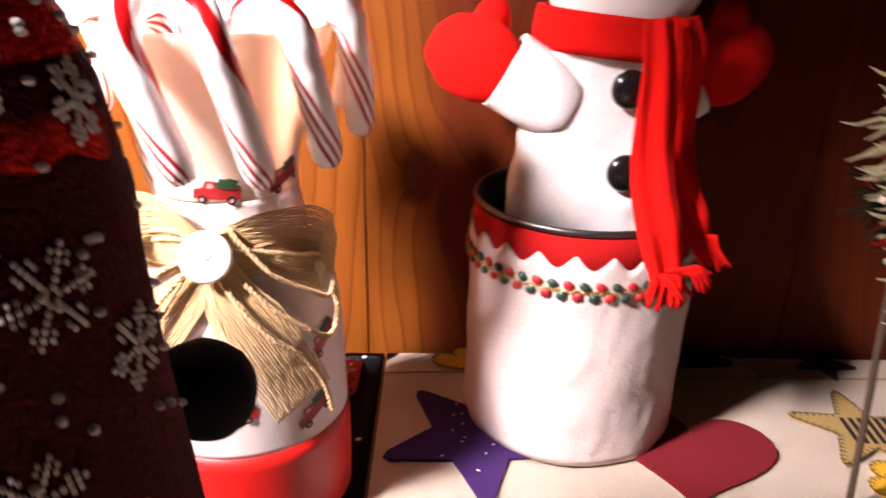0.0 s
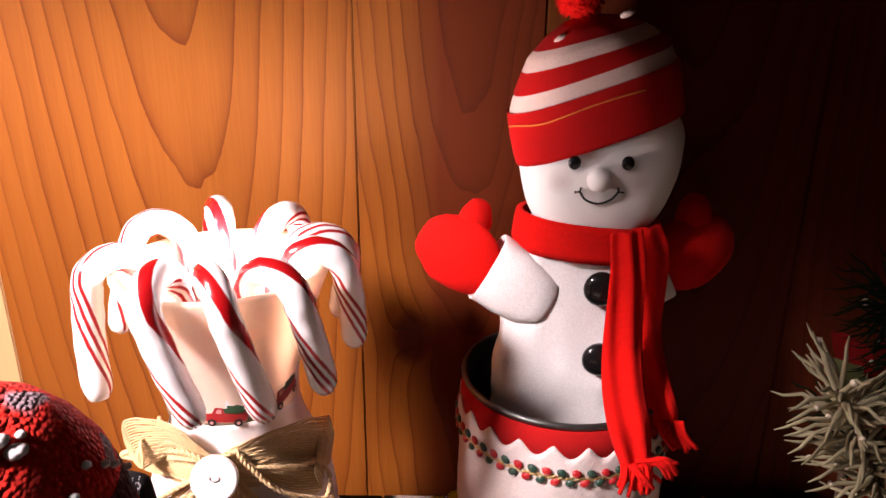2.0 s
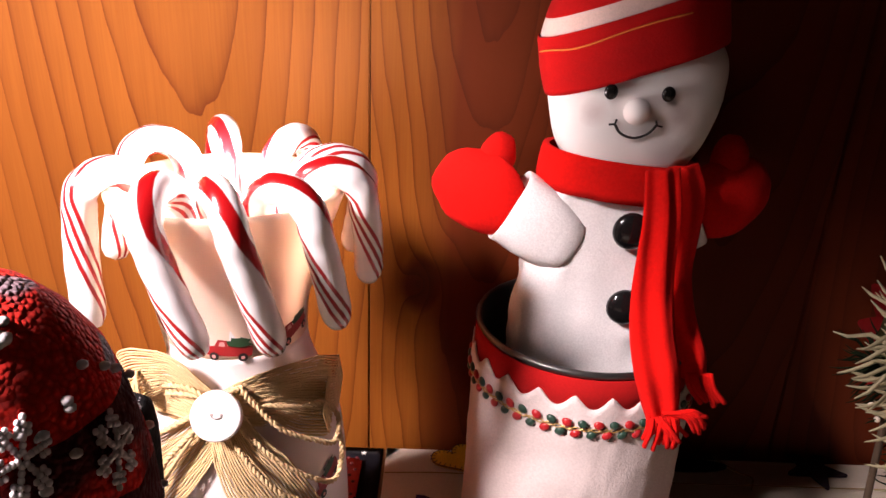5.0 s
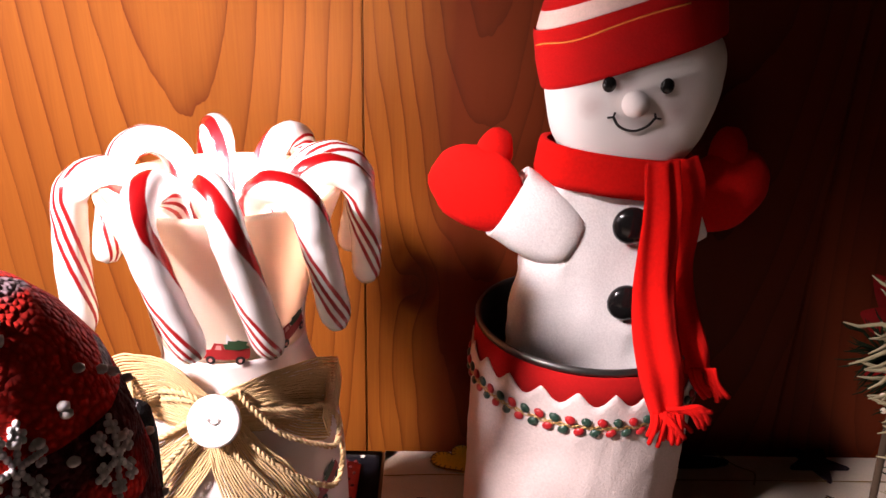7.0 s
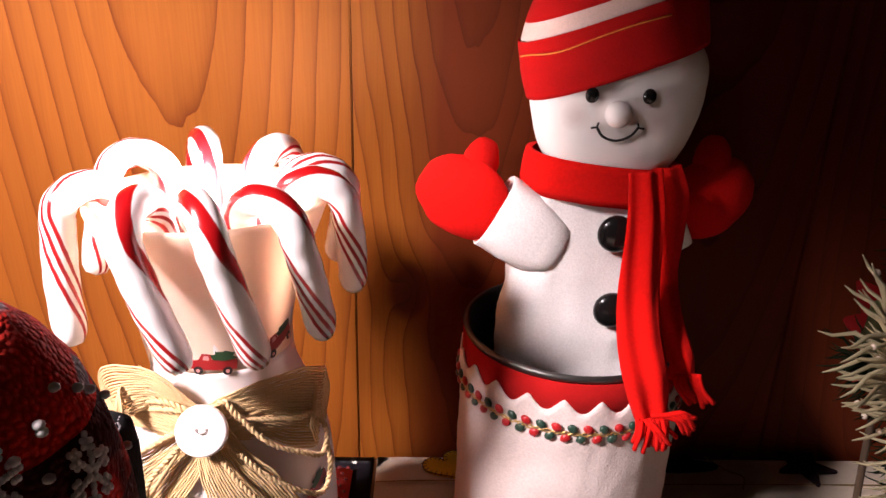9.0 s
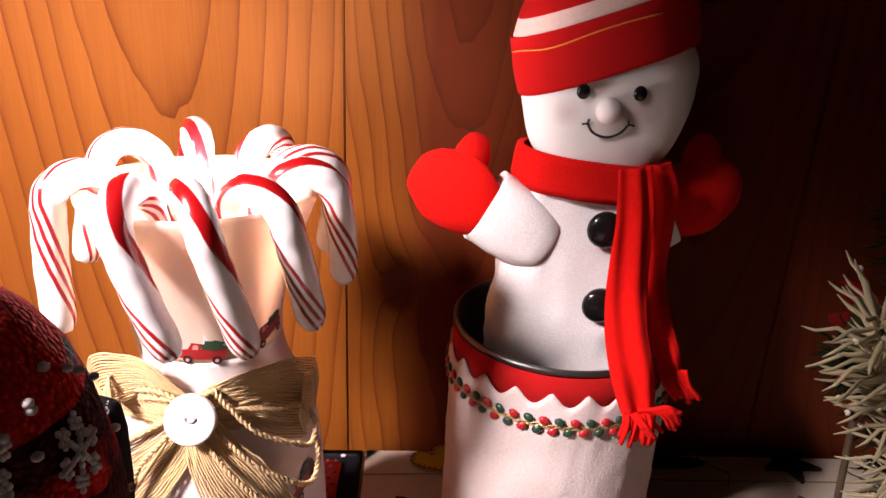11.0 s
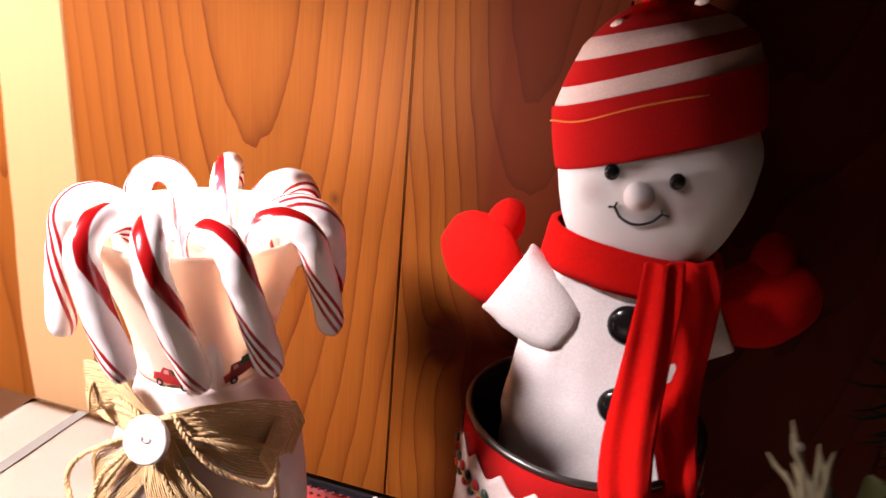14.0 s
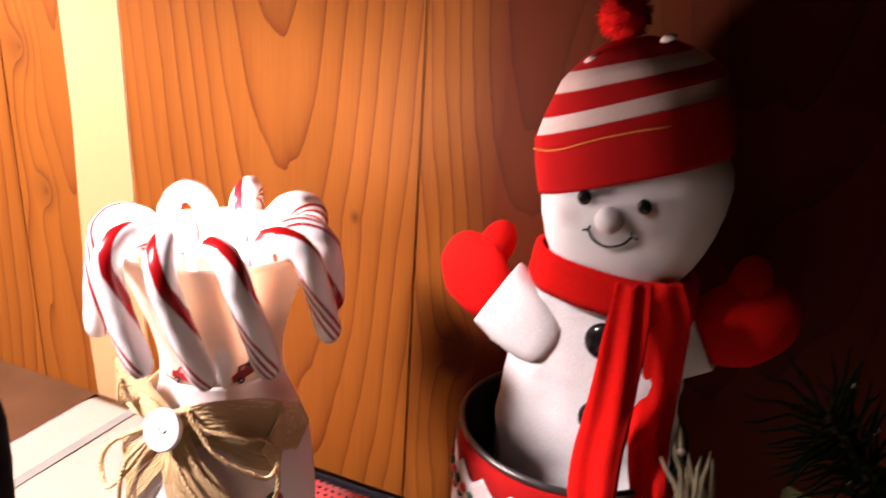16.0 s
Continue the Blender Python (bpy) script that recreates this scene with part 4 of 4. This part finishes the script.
for i in range(30):
    a = math.radians(180 + 8 + i * 3.6)
    x, y = (r * math.copysign(abs(c) ** (2 / 2.55), c) for r, c in ((ring[1], math.cos(a)), (ring[2], math.sin(a))))
    t = math.radians(ring[3])
    pts.append((ring[0][0] + x * math.cos(t), ring[0][1] + y, ring[0][2] - x * math.sin(t) + 0.0006 * math.sin(i * 0.35)))
tube(bm, pts, 0.00032, 6)
flatten(bm, 0.84, -0.0462, 1.042)
part("thread", bm, ORANGE_THREAD, hat, "loose orange thread")
bm = bmesh.new()
random.seed(3)
pc = Vector((0.1058, -0.046, 0.2918))
ball(bm, pc, (0.0088, 0.0088, 0.0085), 0, 14, 20, None, 0.15)
for i in range(900):
    v = Vector((random.gauss(0, 1), random.gauss(0, 1), random.gauss(0, 1))).normalized()
    s = v.orthogonal().normalized() * 0.00035
    p, q = pc + v * 0.0075, pc + v * random.uniform(0.0100, 0.0118) + Vector((random.uniform(-1, 1), random.uniform(-1, 1), random.uniform(-1, 1))) * 0.0006
    w = v.cross(s)
    vs = [bm.verts.new(p + s), bm.verts.new(p - s * 0.5 + w * 0.86), bm.verts.new(p - s * 0.5 - w * 0.86), bm.verts.new(q)]
    for f in ((0, 1, 3), (1, 2, 3), (2, 0, 3)):
        bm.faces.new([vs[k] for k in f])
part("pompom", bm, FLEECE_RED, hat, "fluffy red pompom")
for x, z in ((0.095, 0.2755), (0.1205, 0.2850)):
    bm = bmesh.new()
    ball(bm, (x, -0.068, z), (0.0030, 0.002, 0.0014), 0, 6, 10, Matrix.Rotation(-0.4, 3, "Y"), 0.3)
    flatten(bm, 0.84, -0.0462, 1.042)
    part("tuft", bm, KNIT_PINK, hat)

# fleece scarf: a wrapped band and two hanging tails with cut fringe
scarf = thing("fleece_scarf", "bright red fleece scarf wound round the neck with fringed ends", "scarf", place=(0.113, -0.056, 0.19))
bm = bmesh.new()
loft(bm, [((0.1135, -0.056, z), w, d, 5.5) for z, w, d in ((0.1825, 0.0325, 0.0250), (0.1820, 0.0345, 0.0270), (0.1855, 0.0350, 0.0277), (0.1905, 0.0345, 0.0274), (0.1955, 0.0338, 0.0268), (0.1985, 0.0328, 0.0260), (0.1985, 0.030, 0.024))], 0, 64, 2.2, 0.0009, (False, False))
flatten(bm, 0.80, -0.0490, 1.03)
part("neck_band", bm, FLEECE_RED, scarf)


def strip(name, keys, fold=0.0016, tail=6):
    """A hanging strip of fleece. keys: x, y, z, half width; folds run along it."""
    bm = bmesh.new()
    line, wid = bez([k[:3] for k in keys], 8), bez([(k[3], 0, 0) for k in keys], 8)
    rows = []
    for p, w in zip(line, wid):
        row = []
        for j in range(15):
            u = j / 7 - 1
            row.append(bm.verts.new(p + Vector((u * w.x * 0.9, -fold * math.cos(u * 5.5 + p.z * 30) - 0.002 * (1 - u * u) + 0.0007 * noise.noise(p * 60 + Vector((u, 0, 0))), 0.001 * u))))
        rows.append(row)
    for a, b in zip(rows, rows[1:]):
        for j in range(14):
            bm.faces.new((a[j], a[j + 1], b[j + 1], b[j]))
    bmesh.ops.recalc_face_normals(bm, faces=bm.faces[:])
    bmesh.ops.solidify(bm, geom=bm.faces[:], thickness=0.0016)
    return part(name, bm, FLEECE_RED, scarf)


strip("front_tail", [(0.1275, -0.0735, 0.1965, 0.0070), (0.1280, -0.0795, 0.1800, 0.0086), (0.1278, -0.0825, 0.1620, 0.0094), (0.1272, -0.0870, 0.1460, 0.0100), (0.1268, -0.0970, 0.1330, 0.0104), (0.1280, -0.1055, 0.1215, 0.0103), (0.1305, -0.1075, 0.1100, 0.0090), (0.1325, -0.1080, 0.1010, 0.0070)])
strip("back_tail", [(0.1385, -0.0650, 0.1960, 0.0070), (0.1420, -0.0655, 0.1830, 0.0088), (0.1425, -0.0645, 0.1620, 0.0092), (0.1425, -0.0650, 0.1450, 0.0092), (0.1435, -0.0760, 0.1310, 0.0088), (0.1465, -0.0880, 0.1200, 0.0080), (0.1490, -0.0905, 0.1110, 0.0065)], 0.0008)
bm = bmesh.new()
random.seed(8)
for i in range(26):
    x = 0.1325 + random.uniform(-0.0065, 0.0065)
    spread = random.uniform(-0.003, 0.009)
    y = -0.1085 + random.uniform(-0.003, 0.003)
    tube(bm, bez([(x, y, 0.103), (x + spread * 0.4, y - 0.003, 0.097 + random.uniform(0, 0.004)), (x + spread, y - 0.002, 0.088 + random.uniform(0, 0.007) + max(0, spread) * 0.5)], 4), 0.0010, 6)
for i in range(14):
    x = 0.1400 + random.uniform(-0.002, 0.004)
    tube(bm, bez([(x - 0.006, -0.1085, 0.104), (x, -0.111, 0.1065 + random.uniform(-0.003, 0.001)), (x + 0.006, -0.109, 0.098 + random.uniform(-0.003, 0.006))], 4), 0.0010, 6)
part("fringe", bm, FLEECE_RED, scarf, "cut fleece fringe")
bm = bmesh.new()
for i in range(12):
    x = 0.150 + random.uniform(-0.006, 0.006)
    tube(bm, bez([(x, -0.0915, 0.113), (x + 0.002, -0.0930, 0.107), (x + 0.004 + random.uniform(0, 0.005), -0.0925, 0.101 + random.uniform(-0.004, 0.004))], 4), 0.0012, 6)
part("fringe", bm, FLEECE_RED, scarf, "cut fleece fringe")

# ---- plush figure in a knit hat, close by ----
bm = bmesh.new()
HX, HY = -0.047, -0.262
rows = []
for z, r, dx in ((0.003, 0.050, 0.0), (0.03, 0.052, 0.0), (0.06, 0.050, 0.0), (0.09, 0.047, 0.001), (0.12, 0.0435, 0.0025), (0.15, 0.0390, 0.0045), (0.175, 0.0350, 0.0075), (0.190, 0.0318, 0.0098), (0.202, 0.0285, 0.0115), (0.211, 0.0245, 0.0125), (0.2180, 0.0196, 0.013), (0.2228, 0.0140, 0.013), (0.2255, 0.0075, 0.013), (0.2262, 0.0015, 0.013)):
    rows.append(((HX + dx, HY, z), r - 0.0034 * min(1, r / 0.02), (r - 0.0034 * min(1, r / 0.02)) * 0.95, 0))
loft(bm, rows, 0, 56, 2.0, 0.0009)
ball(bm, (-0.0120, -0.2270, 0.1255), (0.0125, 0.0110, 0.0122), 1, 14, 22, None, 0.06)
loft(bm, [((-0.0345, -0.2265, z), w, d, 3) for z, w, d in ((0.132, 0.008, 0.005), (0.140, 0.0112, 0.007), (0.160, 0.0124, 0.008), (0.174, 0.0126, 0.008), (0.1795, 0.0120, 0.0074), (0.1812, 0.0100, 0.0055))], 1, 30, 3.2, 0.0004)
ball(bm, (-0.0175, -0.2390, 0.1215), (0.0050, 0.0020, 0.0055), 2, 8, 12, None, 0.2)
random.seed(21)
for i in range(110):
    p = Vector((-0.0345 + random.uniform(-0.011, 0.0115), -0.2265 + random.uniform(-0.006, 0.003), 0.1800))
    d = Vector((random.uniform(-0.4, 0.5), random.uniform(-0.6, 0.2), 1)).normalized() * random.uniform(0.0008, 0.0018)
    tube(bm, [p, p + d], 0.0002, 4, 2)


def on_hat(ang, z, h=0.0006):
    for (c0, r0, _, _), (c1, r1, _, _) in zip(rows, rows[1:]):
        if c0[2] <= z <= c1[2]:
            t = (z - c0[2]) / (c1[2] - c0[2])
            r = r0 + (r1 - r0) * t + h
            return Vector((c0[0] + (c1[0] - c0[0]) * t + r * math.cos(ang), HY + r * 0.95 * math.sin(ang), z))
    return Vector((HX + 0.013, HY, 0.2262))


def flake(ang, z, size):
    """A six-armed snowflake of knitted white stitches."""
    for k in range(6):
        b = math.radians(60 * k + 8)
        for s in range(1, 7):
            u, v = size * s / 6 * math.cos(b), size * s / 6 * math.sin(b)
            ball(bm, on_hat(ang + u / 0.034, z + v), (0.00055, 0.00055, 0.00060), 3, 4, 6)
            if s in (4, 5):
                for q in (-1, 1):
                    u2, v2 = u + q * size * 0.2 * math.sin(b), v - q * size * 0.2 * math.cos(b)
                    ball(bm, on_hat(ang + u2 / 0.034, z + v2), (0.0005, 0.0005, 0.00055), 3, 4, 6)


for ang, z, s in ((-0.72, 0.2065, 0.0055), (-1.35, 0.2105, 0.0050), (-0.15, 0.200, 0.006), (-0.55, 0.175, 0.0075), (-1.2, 0.17, 0.0075), (-0.1, 0.16, 0.007), (-0.75, 0.145, 0.007), (-1.5, 0.14, 0.007), (-0.35, 0.128, 0.006)):
    flake(ang, z, s)
for i in range(70):
    ball(bm, on_hat(random.uniform(-2.6, 0.6), random.uniform(0.13, 0.2255), 0.0004), (0.0010, 0.0010, 0.0007), 3, 5, 7)
for a, z in ((-0.9, 0.2215), (-0.75, 0.2225), (-0.6, 0.2205), (-1.5, 0.2225)):
    ball(bm, on_hat(a, z, 0.0003), (0.0024, 0.0020, 0.0012), 3, 6, 9, None, 0.3)
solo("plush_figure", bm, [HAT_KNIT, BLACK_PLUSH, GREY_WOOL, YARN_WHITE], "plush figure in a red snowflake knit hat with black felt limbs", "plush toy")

# ---- greenery with beads and a velvet flower ----
def sprig(name, line, length, count, mat, label, droop=0.2, beads=0, seed=1, thick=0.00045, bend=0.05):
    random.seed(seed)
    t = thing(name, label, "pine branch", "artificial greenery", place=line[-1])
    path = bez(line, 10)
    bm = bmesh.new()
    tube(bm, path, [0.0009 + 0.0007 * i / len(path) for i in range(len(path))], 8)
    part("stem", bm, TWIG, t)
    bm = bmesh.new()
    tips = []
    for i in range(count):
        f = (i / count) ** 0.85
        k = min(len(path) - 2, int(f * (len(path) - 1)))
        p = path[k].lerp(path[k + 1], random.random())
        ax = (path[0] - path[-1]).normalized() if k == 0 else (path[k - 1] - path[k + 1]).normalized()
        s = ax.orthogonal().normalized()
        a = random.uniform(0, 6.283)
        out = (s * math.cos(a) + ax.cross(s) * math.sin(a))
        fwd = random.uniform(0.25, 0.8) if f > 0.06 else random.uniform(0.6, 1.8)
        d = (out + ax * fwd).normalized()
        ln = length * random.uniform(0.65, 1.1) * (0.8 + 0.2 * f)
        mid = p + d * ln * 0.55 + Vector((0, 0, 0.06 * ln))
        tip = p + d * ln - Vector((0, 0, droop * ln * random.random())) + Vector((random.uniform(-1, 1), random.uniform(-1, 1), random.uniform(-1, 1))) * ln * 0.06
        bow = d.cross(Vector((random.uniform(-1, 1), random.uniform(-1, 1), random.uniform(-1, 1)))) * ln * bend
        tube(bm, [p, p + d * ln * 0.28 + bow * 0.6, mid + bow, p.lerp(tip, 0.82) + bow * 0.6, tip], [thick * 1.1, thick * 1.25, thick, thick * 0.8, thick * 0.25], 5, caps=False)
        tips.append((p.lerp(mid, random.uniform(0.7, 1.2)), p.lerp(tip, 0.8)))
    tagged(part("needles", bm, mat, t), kind="stuff")
    if beads:
        for q, q2 in random.sample(tips, min(beads, len(tips))):
            bm = bmesh.new()
            ball(bm, random.choice((q, q2)), [random.uniform(0.0007, 0.0012)] * 3, 0, 6, 8)
            part("bead", bm, BEAD, t)
    return t


sprig("pine_sprig", [(0.1590, -0.1930, 0.1890), (0.1680, -0.1900, 0.1760), (0.1800, -0.1860, 0.1570), (0.1950, -0.1800, 0.130), (0.212, -0.172, 0.095)], 0.0250, 210, NEEDLE, "frosted artificial pine branch with pale needles and pearl beads", droop=0.06, beads=26, seed=4, thick=0.00062, bend=0.025)
sprig("pine_sprig", [(0.186, -0.165, 0.2080), (0.200, -0.158, 0.190), (0.218, -0.15, 0.165), (0.236, -0.145, 0.13)], 0.024, 260, NEEDLE_SHADE, "dark green artificial pine branch, shadow put into its colour", beads=6, seed=9, thick=0.0004)
sprig("pine_sprig", [(0.196, -0.130, 0.1450), (0.208, -0.126, 0.135), (0.224, -0.124, 0.115), (0.24, -0.122, 0.07)], 0.020, 260, NEEDLE_SHADE, "dark green artificial pine branch, shadow put into its colour", beads=3, seed=12, thick=0.0004)


def leafshape(bm, base, tip, up, width, mat=0, curl=0.15, wavy=0.0):
    """A pointed leaf or petal with a folded midrib, thin but solid."""
    base, tip = Vector(base), Vector(tip)
    ax = tip - base
    ln = ax.length
    ax.normalize()
    side = ax.cross(Vector(up)).normalized()
    nrm = side.cross(ax)
    rows = []
    for i in range(11):
        t = i / 10
        w = width * math.sin(math.pi * min(1, t * 0.92 + 0.06)) ** 0.8 * (1 + wavy * math.sin(t * 20))
        c = base + ax * ln * t + nrm * (-curl * ln * t * t)
        rows.append([bm.verts.new(c + side * w * u + nrm * (abs(u) * w * 0.25 - 0.0004 * s)) for s in (0, 1) for u in (-1, -0.5, 0, 0.5, 1)])
    for a, b in zip(rows, rows[1:]):
        for j in (0, 1, 2, 3, 5, 6, 7, 8):
            bm.faces.new((a[j], a[j + 1], b[j + 1], b[j])).material_index = mat


flower = thing("velvet_flower", "dark red velvet poinsettia with pale leaves", "artificial flower", place=(0.205, -0.125, 0.17))
fc = Vector((0.246, -0.080, 0.122))
for i, (dx, dy, dz) in enumerate(((-0.045, -0.01, 0.024), (-0.038, -0.02, -0.018), (0.0, -0.02, 0.045), (0.035, -0.02, 0.02), (0.03, -0.025, -0.025), (-0.01, -0.03, -0.04), (-0.03, 0.01, 0.045), (0.02, 0.01, 0.05))):
    bm = bmesh.new()
    leafshape(bm, fc + Vector((dx, dy, dz)) * 0.08, fc + Vector((dx, dy, dz)) * 0.6, (0.1, -1, 0.3), 0.008)
    part("petal", bm, PETAL, flower)
for a, b in (((0.200, -0.135, 0.150), (0.186, -0.150, 0.172)), ((0.204, -0.14, 0.145), (0.200, -0.160, 0.165)), ((0.213, -0.14, 0.150), (0.216, -0.150, 0.185)), ((0.205, -0.150, 0.170), (0.186, -0.185, 0.186))):
    bm = bmesh.new()
    leafshape(bm, a, b, (-0.2, -1, 0.4), 0.0085, wavy=0.15)
    part("leaf", bm, PALE_LEAF, flower, "pale green leaf")
bm = bmesh.new()
tube(bm, bez([fc, (0.212, -0.122, 0.12), (0.216, -0.13, 0.004)]), 0.0014, 8)
part("stem", bm, TWIG, flower)
for x, y, z in ((0.2055, -0.124, 0.1860), (0.222, -0.135, 0.225), (0.199, -0.14, 0.158)):
    bm = bmesh.new()
    ball(bm, (x, y, z), (0.0014, 0.0014, 0.0014), 0, 6, 10)
    part("berry", bm, BEAD, flower)
